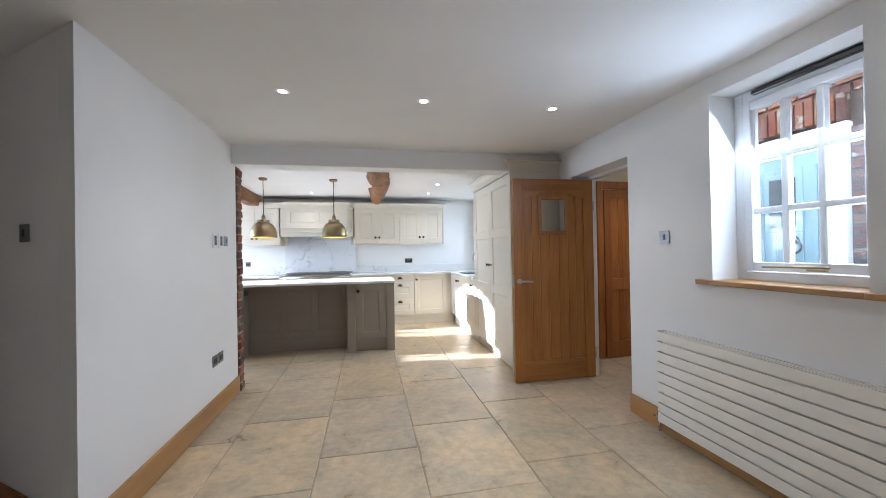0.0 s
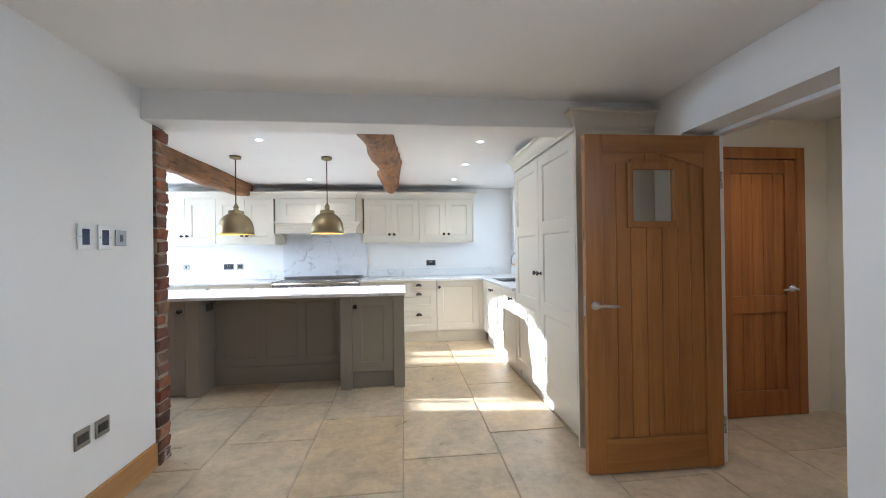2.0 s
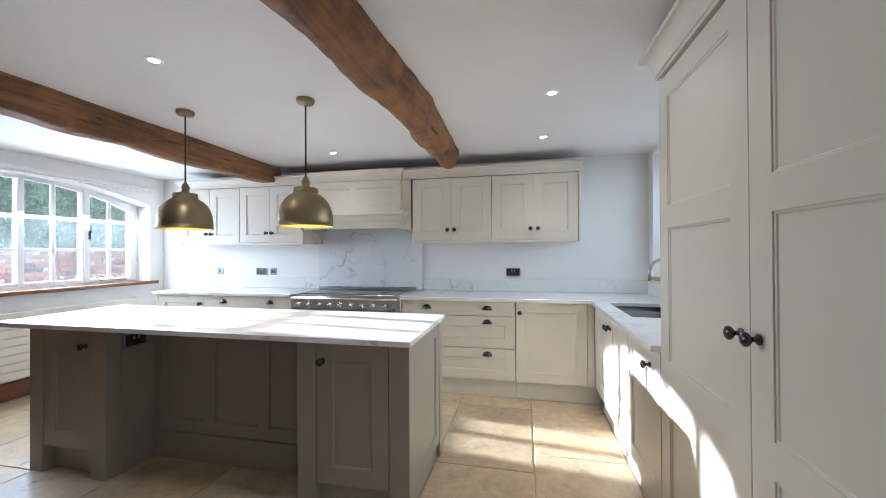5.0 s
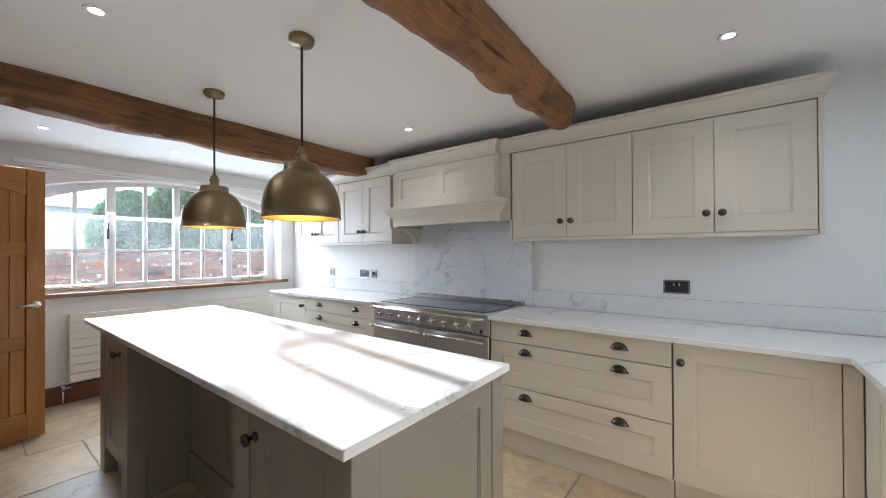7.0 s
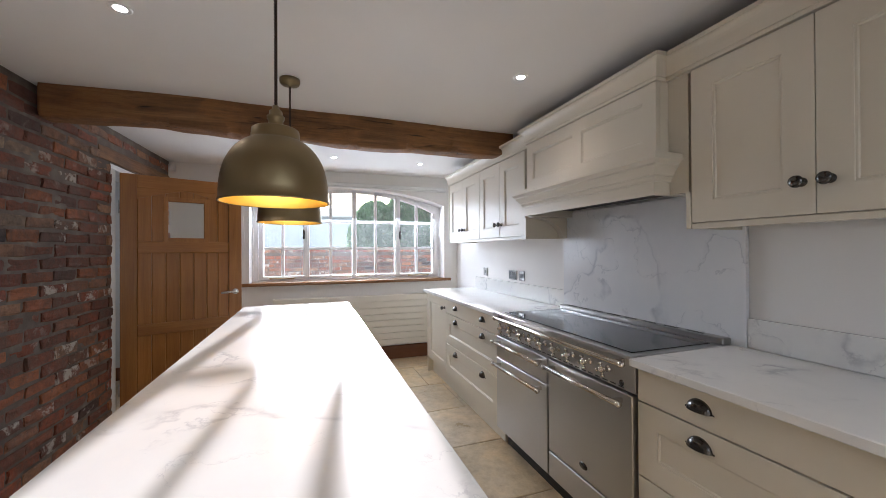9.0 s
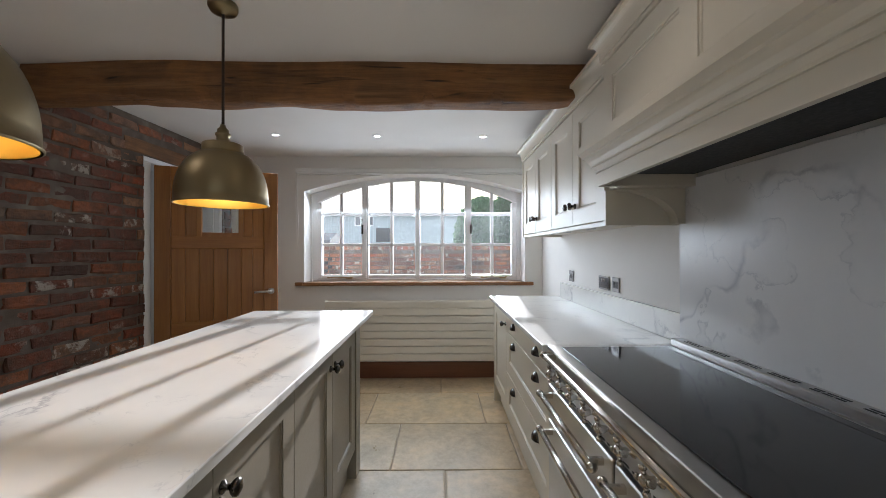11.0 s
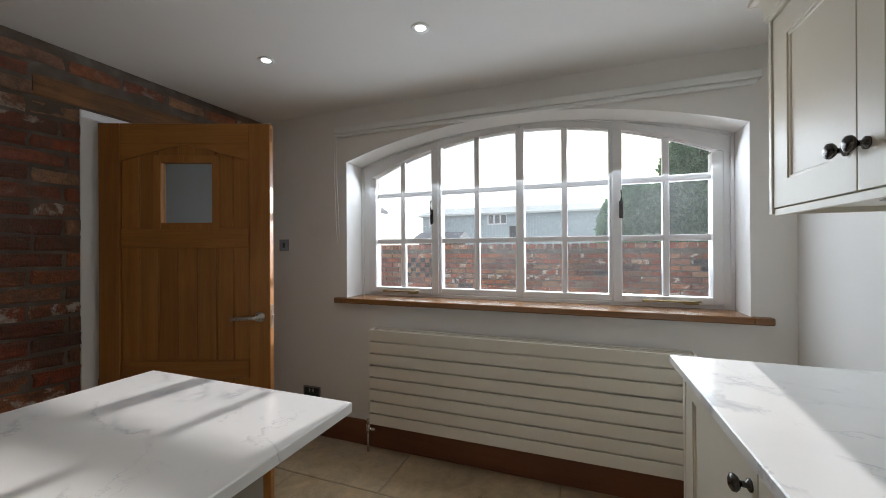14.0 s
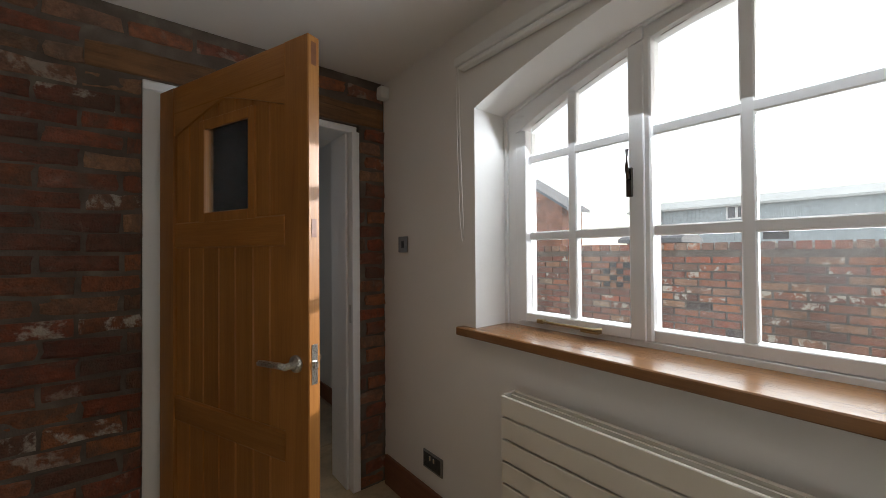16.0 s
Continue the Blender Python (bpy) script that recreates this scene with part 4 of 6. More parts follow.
def worktops():
    sx0, sx1, sy0, sy1 = 1.615, 2.0, 5.17, 5.86
    bm = lattice(bmesh.new(), [-0.226, 1.49, sx0, sx1, 2.137], [4.412, sy0, sy1, 5.96, 6.587], {(0, 0), (0, 1), (0, 2), (2, 1)}, ZU, ZW, level, 0.003)
    w = solid("worktop", bm, QUARTZ, "white veined quartz worktop round the sink corner", "worktop")
    w2 = solid("worktop", boxes((-3.137, -1.41, 5.96, 6.587, ZU, ZW), bev=0.003), QUARTZ, "white veined quartz worktop towards the window", "worktop")
    solid("upstand", boxes((-0.168, 2.12, 6.566, 6.586, ZW + 0.001, 1.045), bev=0.002), QUARTZ, "low white quartz upstand behind the worktop", "upstand")
    solid("upstand", boxes((-3.05, -1.425, 6.566, 6.586, ZW + 0.001, 1.045), bev=0.002), QUARTZ, "low white quartz upstand behind the worktop", "upstand")
    solid("upstand", boxes((2.12, 2.138, 4.42, 6.565, ZW + 0.001, 1.045), bev=0.002), QUARTZ, "low white quartz upstand under the sill", "upstand")
    solid("splashback", boxes((-1.423, -0.17, 6.562, 6.586, ZW - 0.01, 1.62), bev=0.002), SPLASH, "grey-veined white stone splashback behind the cooker", "splashback")
    # sink
    s = thing("sink", (1.8, 5.5, 0.7), "undermounted stainless steel sink with two bowls", "sink")
    for y0, y1, depth, nm in ((sy0 - 0.012, 5.60, 0.19, "large_bowl"), (5.625, sy1 + 0.012, 0.13, "small_bowl")):
        x0, x1 = sx0 - 0.012, sx1 + 0.012
        bm = boxes((x0, x1, y0, y1, ZU - depth - 0.004, ZU - depth), (x0, x0 + 0.004, y0, y1, ZU - depth, ZU - 0.001), (x1 - 0.004, x1, y0, y1, ZU - depth, ZU - 0.001),
                   (x0 + 0.004, x1 - 0.004, y0, y0 + 0.004, ZU - depth, ZU - 0.001), (x0 + 0.004, x1 - 0.004, y1 - 0.004, y1, ZU - depth, ZU - 0.001))
        lathe(bm, [(0, 0.002), (0.03, 0.002), (0.042, 0.0), (0.042, -0.004)], 20, ((x0 + x1) / 2, (y0 + y1) / 2, ZU - depth + 0.001))
        part(nm, bm, SINK, s)
    part("divider", boxes((sx0 - 0.01, sx1 + 0.01, 5.60, 5.625, ZU - 0.03, ZU - 0.008), bev=0.003), STEEL, s)
    # tap
    t = thing("tap", (2.06, 5.6, ZW), "brushed steel swan-neck kitchen tap with side lever", "tap")
    bm = bmesh.new()
    cx, cy = 2.06, 5.62
    lathe(bm, [(0, 0), (0.027, 0), (0.027, 0.006), (0.021, 0.010), (0.021, 0.13), (0.014, 0.135), (0, 0.135)], 20, (cx, cy, ZW))
    part("tap_body", bm, NICKEL, t)
    pts = [(cx, cy, ZW + 0.12), (cx, cy, ZW + 0.24)]
    for k in range(13):
        a = math.pi * k / 12
        pts.append((cx - 0.105 + 0.105 * math.cos(a), cy, ZW + 0.26 + 0.105 * math.sin(a)))
    pts.append((cx - 0.21, cy, ZW + 0.20))
    part("spout", tube(bmesh.new(), pts, 0.0125, 12), NICKEL, t)
    bm = bmesh.new()
    tube(bm, [(cx, cy + 0.015, ZW + 0.10), (cx - 0.02, cy + 0.05, ZW + 0.105), (cx - 0.10, cy + 0.06, ZW + 0.108)], 0.006)
    part("lever", bm, NICKEL, t)


worktops()


def cove(z0, z1, out, n=7):
    """The outline of a cornice, as (how far it stands out, height)."""
    lip = (z1 - z0) * 0.14
    pts = [(-0.02, z0), (0.006, z0), (0.006, z0 + lip), (0.012, z0 + lip)]
    for k in range(n + 1):
        a = math.pi / 2 * k / n
        pts.append((0.012 + (out - 0.018) * (1 - math.cos(a)), z0 + lip + (z1 - z0 - 2.2 * lip) * math.sin(a)))
    return pts + [(out, z1 - 1.2 * lip), (out, z1), (-0.02, z1)]


def mantel_outline(z0, z1, out):
    h = z1 - z0
    return [(-0.02, z0), (0.0, z0), (0.0, z0 + 0.33 * h), (0.008, z0 + 0.33 * h), (0.008, z0 + 0.38 * h), (0.016, z0 + 0.46 * h), (0.022, z0 + 0.47 * h), (0.022, z0 + 0.51 * h),
            (0.030, z0 + 0.60 * h), (0.040, z0 + 0.67 * h), (0.046, z0 + 0.70 * h), (0.046, z0 + 0.75 * h), (out, z0 + 0.84 * h), (out, z1), (-0.02, z1)]


def moulding(outline, corners):
    """Sweeps an outline round corners given as (x, y, way out in x, way out in y), mitred."""
    bm = bmesh.new()
    rings = [[bm.verts.new((x + o * dx, y + o * dy, z)) for o, z in outline] for x, y, dx, dy in corners]
    n = len(outline)
    for a, b in zip(rings, rings[1:]):
        for k in range(n):
            bm.faces.new((a[k], a[(k + 1) % n], b[(k + 1) % n], b[k]))
    bm.faces.new(rings[0])
    bm.faces.new(rings[-1])
    return bm


def round_three(x0, x1, yf, yb, left=1, right=1):
    return ([(x0, yb, -1, 0), (x0, yf, -1, -1)] if left else [(x0, yf, 0, -1)]) + ([(x1, yf, 1, -1), (x1, yb, 1, 0)] if right else [(x1, yf, 0, -1)])


def wall_cabinet(x0, x1, label):
    u = thing("wall_cabinet", ((x0 + x1) / 2, 6.42, 1.45), label, "cabinet", "wall cabinets")
    yf, z0, z1 = 6.25, 1.452, 2.085
    carcass(u, x0 + 0.001, x1 - 0.001, yf + 0.023, 6.586, z0, z1, CAB)
    w = (x1 - x0) / 2
    for k in range(2):
        m = front_at(x0 + k * w, yf, z0 + 0.002, FACE_S)
        d = put_front(u, "door", m, w, z1 - z0 - 0.004, CAB)
        add_knob(d, m, w - 0.035 if k == 0 else 0.035, 0.105)
    for k in (0.28, 0.75):
        bm = lathe(bmesh.new(), [(0, -0.006), (0.028, -0.006), (0.032, 0.0), (0, 0)], 18, (x0 + (x1 - x0) * k, 6.42, z0))
        part("under_light", bm, NICKEL, u, "small steel puck light")
    return u


wall_cabinet(-3.05, -2.245, "putty-painted double wall cupboard by the window")
wall_cabinet(-2.243, -1.455, "putty-painted double wall cupboard beside the hood")
wall_cabinet(-0.18, 0.628, "putty-painted double wall cupboard beside the hood")
wall_cabinet(0.63, 1.437, "putty-painted double wall cupboard at the corner")
for x0, x1, ends in ((-3.07, -1.341, (1, 0)), (-0.291, 1.457, (0, 1))):
    c = thing("cornice", ((x0 + x1) / 2, 6.42, 2.09), "putty-painted moulded cornice on the wall cupboards", "cornice")
    part("moulding", moulding(cove(2.087, 2.19, 0.046), round_three(x0, x1, 6.25, 6.587, *ends)), CAB, c)
    part("top_board", boxes((x0 + 0.02, x1 - 0.02, 6.272, 6.586, 2.088, 2.10)), CAB, c)
    e = thing("end_panel", (x1 if x0 > -1 else x0, 6.42, 1.43), "putty-painted side panel of a wall cupboard", "cabinet panel")
    xa = x1 - 0.018 if x0 > -1 else x0
    part("panel", boxes((xa, xa + 0.018, 6.245, 6.586, 1.435, 2.087), bev=0.001), CAB, e)
    part("pelmet", boxes((max(x0 + 0.02, -0.18) if x0 > -1 else x0 + 0.02, min(x1 - 0.02, -1.456) if x0 < -1 else x1 - 0.02, 6.252, 6.27, 1.43, 1.4515), bev=0.001), CAB, e)


def hood():
    h = thing("cooker_hood", (-0.81, 6.35, 1.45), "putty-painted mantel hood above the cooker", "cooker hood")
    xa, xb = -1.338, -0.294
    yb = 6.195
    part("body", boxes((xa, xb, yb + 0.02, 6.586, 1.66, 2.087)), CAB, h)
    m = front_at(xa, yb, 1.756, FACE_S)
    put_front(h, "front_panel", m, xb - xa, 0.329, CAB, stile=0.075, posts=((xb - xa) / 2,))
    part("mantel_shelf", moulding(mantel_outline(1.585, 1.755, 0.062), round_three(xa - 0.005, xb + 0.005, yb - 0.022, 6.286)), CAB, h)
    part("shelf_board", boxes((xa - 0.004, xb + 0.004, yb - 0.021, 6.286, 1.735, 1.754)), CAB, h)
    part("mantel_side", boxes((xa - 0.004, xa + 0.02, yb - 0.02, 6.57, 1.5855, 1.67)), CAB, h)
    part("mantel_side", boxes((xb - 0.02, xb + 0.004, yb - 0.02, 6.57, 1.5855, 1.67)), CAB, h)
    part("extractor_filter", boxes((xa + 0.03, xb - 0.03, yb + 0.05, 6.55, 1.63, 1.655), bev=0.003), BLACK, h, "black extractor underside")
    part("cornice", moulding(cove(2.087, 2.19, 0.046), round_three(xa, xb, yb, 6.587)), CAB, h)
    part("top_board", boxes((xa + 0.02, xb - 0.02, yb + 0.02, 6.586, 2.088, 2.10)), CAB, h)
    for x0, x1 in ((-1.4365, xa - 0.0005), (xb + 0.0005, -0.2)):
        part("side_filler", boxes((x0, x1, 6.264, 6.586, 1.586, 2.087), bev=0.001), CAB, h)
    for x0, x1 in ((-1.4543, -1.4367), (-0.1998, -0.1812)):
        part("side_panel", boxes((x0, x1, 6.247, 6.5855, 1.432, 1.585), bev=0.001), CAB, h)
    # curved corbels below the shelf
    for x0, x1 in ((-1.4363, -1.378), (-0.2585, -0.2002)):
        pts = [(6.56, 1.435), (6.53, 1.435)]
        for k in range(9):
            a = math.pi / 2 * k / 8
            pts.append((6.53 - 0.262 * (1 - math.cos(a)), 1.435 + 0.147 * math.sin(a)))
        pts += [(6.268, 1.584), (6.56, 1.584)]
        part("corbel", prism(bmesh.new(), pts, 0, x0, x1), CAB, h)


hood()


def cooker():
    c = thing("range_cooker", (-0.83, 6.3, 0.0), "stainless steel range cooker with black glass hob", "range cooker")
    x0, x1, y0, y1 = -1.402, -0.228, 6.0, 6.56
    part("body", boxes((x0, x1, y0 + 0.02, y1, 0.12, 0.90)), STEEL, c)
    part("plinth", boxes((x0 + 0.02, x1 - 0.02, y0 + 0.06, y1, 0.0, 0.12)), BLACK, c, "black recessed plinth")
    part("hob_surround", boxes((x0, x1, y0 - 0.02, y1, 0.90, 0.917), bev=0.003), STEEL, c)
    part("hob_glass", boxes((x0 + 0.045, x1 - 0.045, y0 + 0.025, y1 - 0.075, 0.917, 0.921), bev=0.0015), HOB, c, "black ceramic glass hob")
    bm = boxes((x0 + 0.004, x1 - 0.002, y1 - 0.055, y1, 0.917, 0.947), bev=0.004)
    part("rear_vent", bm, STEEL, c)
    # black strips laid on the steel give the slots their shade
    for k in range(8):
        xx = x0 + 0.07 + k * 0.13
        for j in range(3):
            for yy in (y1 - 0.04, y1 - 0.026):
                part("vent_slot_shade", boxes((xx + j * 0.032, xx + j * 0.032 + 0.026, yy, yy + 0.006, 0.9465, 0.9482)), BLACK, c)
    fas = part("fascia", boxes((x0, x1, y0 - 0.005, y0 + 0.02, 0.765, 0.90), bev=0.002), STEEL, c)
    # nothing is cut here: the slots' shade is a row of black strips
    bm = bmesh.new()
    for k in range(24):
        box(bm, x0 + 0.03 + k * 0.046, x0 + 0.06 + k * 0.046, y0 - 0.0065, y0 - 0.004, 0.772, 0.777)
    part("cooling_slot_shade", bm, BLACK, fas, "black strips for the shade in the cooling slots")

    def rail(parent, a, b, y, z, r=0.0115):
        bm = rod(bmesh.new(), (a, y, z), (b, y, z), r, 14)
        for x in (a, b):
            lathe(bm, [(0, -0.012), (0.008, -0.011), (r + 0.0035, -0.004), (r + 0.0035, 0.004), (0.008, 0.011), (0, 0.012)], 12, (x, y, z), Matrix.Rotation(radians(90), 4, "Y"))
        for x in (a + 0.03, b - 0.03):
            box(bm, x - 0.008, x + 0.008, y, y + 0.05, z - 0.009, z + 0.012, 0.002)
        return part("rail", bm, RAIL, parent, "polished nickel rail")

    rail(c, x0 + 0.03, x1 - 0.03, y0 - 0.045, 0.882)
    for k in range(9):
        x = x0 + 0.105 + k * 0.117 - (0.012 if k > 3 else 0)
        bm = bmesh.new()
        turn = Matrix.Rotation(radians(90), 4, "X")
        lathe(bm, [(0, 0), (0.017, 0), (0.016, 0.004), (0.009, 0.008), (0.009, 0.026), (0.015, 0.032), (0.015, 0.042), (0.008, 0.048), (0, 0.049)], 16, (x, y0 - 0.005, 0.828), turn)
        for a in range(4):
            q = a * math.pi / 2 + 0.3
            d = Vector((math.cos(q), 0, math.sin(q)))
            p = Vector((x, y0 - 0.042, 0.828))
            tube(bm, [p + d * 0.008, p + d * 0.022], 0.006)
            tube(bm, [p + d * 0.0215, p + d * 0.032], 0.0088)
        part("control_knob", bm, RAIL, fas, "polished nickel cross-head knob")
    xm = x0 + 0.596
    for nm, a, b, z0, z1 in (("grill_door", x0, xm, 0.615, 0.758), ("oven_door", x0, xm, 0.125, 0.608), ("oven_door", xm + 0.006, x1, 0.265, 0.758), ("storage_drawer", xm + 0.006, x1, 0.125, 0.258)):
        d = part(nm, boxes((a + 0.003, b - 0.003, y0 - 0.018, y0 + 0.018, z0, z1), bev=0.004), STEEL, c)
        if nm != "storage_drawer":
            rail(d, a + 0.03, b - 0.03, y0 - 0.062, z1 - 0.035)
    bm = lathe(bmesh.new(), [(0, 0.004), (0.024, 0.004), (0.028, 0.0)], 20, (0, 0, 0), Matrix.Rotation(radians(90), 4, "X"))
    bm.transform(Matrix.Translation((xm + 0.285, y0 - 0.018, 0.325)) @ Matrix.Diagonal((1, 1, 0.6, 1)))
    part("badge", bm, PEWTER, c, "small oval badge")
    bm = lathe(bmesh.new(), [(0, 0.003), (0.011, 0.003), (0.013, 0.0)], 14, (x1 - 0.07, y0 - 0.005, 0.79), Matrix.Rotation(radians(90), 4, "X"))
    part("thermostat_lamp", bm, PEWTER, fas)


cooker()


def larder():
    u = thing("tall_larder", (1.83, 3.75, 0.0), "tall putty-painted double larder cupboard", "cabinet")
    y0, y1 = 3.03, 4.405
    part("body", boxes((XF + 0.023, 2.085, y0 + 0.02, y1 - 0.001, 0.12, 2.105)), CAB, u)
    part("side_panel", boxes((XF - 0.0, 2.085, y0 - 0.002, y0 + 0.019, 0.0, 2.105), bev=0.0015), CAB, u)
    part("plinth", boxes((XF + 0.06, XF + 0.08, y0 + 0.02, y1, 0.0, 0.12)), CAB, u)
    w = (y1 - y0 - 0.022) / 2
    for k in range(2):
        m = front_at(XF, y1 - k * w, 0.125, FACE_W)
        d = put_front(u, "door", m, w, 1.965, CAB, rails=(0.70, 1.36), stile=0.095)
        add_knob(d, m, w - 0.04 if k == 0 else 0.04, 0.985)
    part("cornice", moulding(cove(2.105, 2.225, 0.062, 9), [(2.088, 3.03, 0, -1), (XF, 3.03, -1, -1), (XF, 4.405, -1, 1), (2.138, 4.405, 0, 1)]), CAB, u)
    part("top_board", boxes((XF + 0.02, 2.087, 3.05, 4.39, 2.106, 2.12)), CAB, u)


larder()


def island():
    u = thing("kitchen_island", (-0.85, 4.66, 0.0), "taupe-painted kitchen island with legs and cupboards", "kitchen island")
    y0, y1, yr = 4.30, 5.035, 4.60
    xs = dict(l0=-2.08, l1=-1.97, p0=-1.595, p1=-1.476, q0=-0.217, q1=-0.111, r0=0.285, r1=0.39)
    for a, b in (("l0", "l1"), ("p0", "p1"), ("q0", "q1"), ("r0", "r1")):
        part("leg", boxes((xs[a], xs[b], y0, y0 + 0.09, 0.0, ZU), bev=0.0025), ISL, u)
    for x in ("l0", "r0"):
        part("leg", boxes((xs[x], xs[x] + 0.105, y1 - 0.08, y1, 0.0, ZU), bev=0.0025), ISL, u)
    # cupboards beside the knee space
    for a, b in ((-1.972, -1.593), (-0.113, 0.287)):
        part("body", boxes((a, b, y0 + 0.03, yr, 0.16, ZU)), ISL, u)
        part("plinth", boxes((a + 0.002, b - 0.002, y0 + 0.06, y0 + 0.078, 0.0, 0.16)), ISL, u)
    part("body", boxes((-2.05, 0.36, yr + 0.022, y1 - 0.03, 0.16, ZU)), ISL, u)
    for a, b in ((-1.593, -1.477), (-0.216, -0.112)):
        part("inner_side", boxes((a, b, y0 + 0.09, yr + 0.02, 0.0, ZU)), ISL, u)
    part("knee_plinth", boxes((-1.476, -0.217, yr - 0.012, yr + 0.006, 0.0, 0.175), bev=0.002), ISL, u)
    part("rear_plinth", boxes((-1.975, 0.285, y1 - 0.07, y1 - 0.052, 0.0, 0.16)), ISL, u)
    # framed panel at the back of the knee space
    w = 1.259
    put_front(u, "knee_panel", front_at(-1.476, yr, 0.176, FACE_S), w, ZU - 0.177, ISL, stile=0.08, posts=(0.04 + (w - 0.08) / 3, 0.04 + 2 * (w - 0.08) / 3))
    for x0, x1, left in ((-1.967, -1.598, False), (-0.108, 0.282, True)):
        m = front_at(x0, y0 + 0.004, 0.165, FACE_S)
        d = put_front(u, "door", m, x1 - x0, 0.715, ISL)
        add_knob(d, m, 0.035 if left else x1 - x0 - 0.035, 0.625)
    # end panels
    for x, turn, ya in ((0.386, FACE_E, y0 + 0.09), (-2.076, FACE_W, y1 - 0.08)):
        m = front_at(x, ya, 0.10, turn)
        put_front(u, "end_panel", m, y1 - y0 - 0.17, 0.784, ISL, stile=0.08)
    part("end_plinth", boxes((0.35, 0.366, y0 + 0.09, y1 - 0.08, 0, 0.10), (-2.06, -2.044, y0 + 0.09, y1 - 0.08, 0, 0.10)), ISL, u)
    # rear doors
    n = 5
    w = (0.285 + 1.975) / n
    for k in range(n):
        xx = 0.283 - k * w
        m = front_at(xx, y1 - 0.008, 0.165, FACE_N)
        d = put_front(u, "door", m, w, 0.715, ISL)
        add_knob(d, m, 0.035 if (k % 2 == 0) else w - 0.035, 0.625)
    solid("island_worktop", boxes((-2.348, 0.406, 4.266, 5.066, ZU + 0.001, ZW), bev=0.003), QUARTZ, "white veined quartz island worktop in sunlight", "worktop")


island()

# ---------------------------------------------------------------- beams, lamps and fittings


def hewn_beam():
    """A squared old beam along y with worn arrises."""
    bm = bmesh.new()
    n, ring = 200, 20
    notches = (3.92, 4.31, 4.52, 5.05, 5.46, 5.83)
    y0, y1 = 3.33, 6.33
    rows = []
    for i in range(n + 1):
        y = y0 + (y1 - y0) * i / n
        cx = -1.825 + 0.018 * math.sin(1.7 * y) + 0.008 * math.sin(5.1 * y)
        hw = 0.076 + 0.006 * math.sin(3.3 * y + 1)
        zb = 2.106 + 0.014 * math.sin(2.1 * y + 0.5) + 0.008 * math.sin(7.0 * y)
        if y > 6.2:
            zb += (y - 6.2) * 0.25
        row = []
        for k in range(ring):
            a = 2 * math.pi * (k + 0.5) / ring
            c, s = math.cos(a), math.sin(a)
            p = 0.32
            px = math.copysign(abs(c) ** p, c) * hw
            zc, hz = (2.33 + zb) / 2, (2.33 - zb) / 2
            pz = zc + math.copysign(abs(s) ** p, s) * hz
            d = noise.noise(Vector((px * 9, y * 3.0, pz * 9))) * 0.014 + noise.noise(Vector((px * 30, y * 7, pz * 30))) * 0.005
            cut = 0.014 if s < -0.3 and px > 0 and any(abs(y - q) < 0.026 for q in notches) else 0.0
            row.append(bm.verts.new((cx + px * (1 + d * 6) - cut, y, pz + (d if s < 0 else 0) + cut)))
        rows.append(row)
    for a, b in zip(rows, rows[1:]):
        for k in range(ring):
            bm.faces.new((a[k], a[(k + 1) % ring], b[(k + 1) % ring], b[k])).smooth = True
    bm.faces.new(rows[0])
    bm.faces.new(rows[-1])
    solid("ceiling_beam", bm, BEAM, "old squared oak ceiling beam, rough and cracked", "beam")


def log_beam():
    """A crooked trunk half let into the ceiling, with old branch stubs on its west side."""
    bm = bmesh.new()
    n, ring = 240, 40
    y0, y1 = 3.10, 6.24
    # branch stubs: where along y, how far they stand out, their reach before and after
    west = ((3.55, 0.012, 0.10, 0.10), (4.36, 0.046, 0.24, 0.17), (5.34, 0.062, 0.10, 0.085), (5.72, 0.040, 0.055, 0.07), (6.16, 0.022, 0.08, 0.05))
    east = ((4.80, 0.018, 0.45, 0.30), (6.0, 0.012, 0.1, 0.08))

    def stubs(rows, y):
        return sum(h * math.exp(-((y - q) / (a if y < q else b)) ** 2) for q, h, a, b in rows)

    rows = []
    for i in range(n + 1):
        f = i / n
        y = y0 + (y1 - y0) * f
        cx = 0.138 + 0.108 * math.sin(2.3 * f)
        r = 0.138 - 0.036 * f
        drop = 0.150 - 0.004 * f + 0.012 * math.sin(3.7 * y + 2.2) + 0.15 * stubs(west, y)
        if f > 0.955:
            q = (f - 0.955) / 0.045
            r *= math.sqrt(max(0.05, 1 - 0.75 * q * q))
            drop *= math.sqrt(max(0.2, 1 - 0.45 * q * q))
        row = []
        for k in range(ring):
            a = 2 * math.pi * k / ring
            px, pz = math.cos(a) * r, math.sin(a)
            pz = pz * (drop if pz < 0 else 0.06)
            v = Vector((px * 5, y * 2.4, pz * 5))
            d = 1 + 0.09 * noise.noise(v) + 0.07 * noise.noise(v * 2.9) + 0.028 * noise.noise(v * 7.5)
            out = stubs(east, y) * max(0.0, math.cos(a)) - stubs(west, y) * max(0.0, -math.cos(a)) ** 0.7
            row.append(bm.verts.new((cx + px * d + out, y, 2.295 + pz * d)))
        rows.append(row)
    for a, b in zip(rows, rows[1:]):
        for k in range(ring):
            bm.faces.new((a[k], a[(k + 1) % ring], b[(k + 1) % ring], b[k])).smooth = True
    bm.faces.new(rows[0])
    bm.faces.new(rows[-1])
    solid("ceiling_beam", bm, LOG, "crooked round log beam, waxed and knotty", "beam")


hewn_beam()
log_beam()


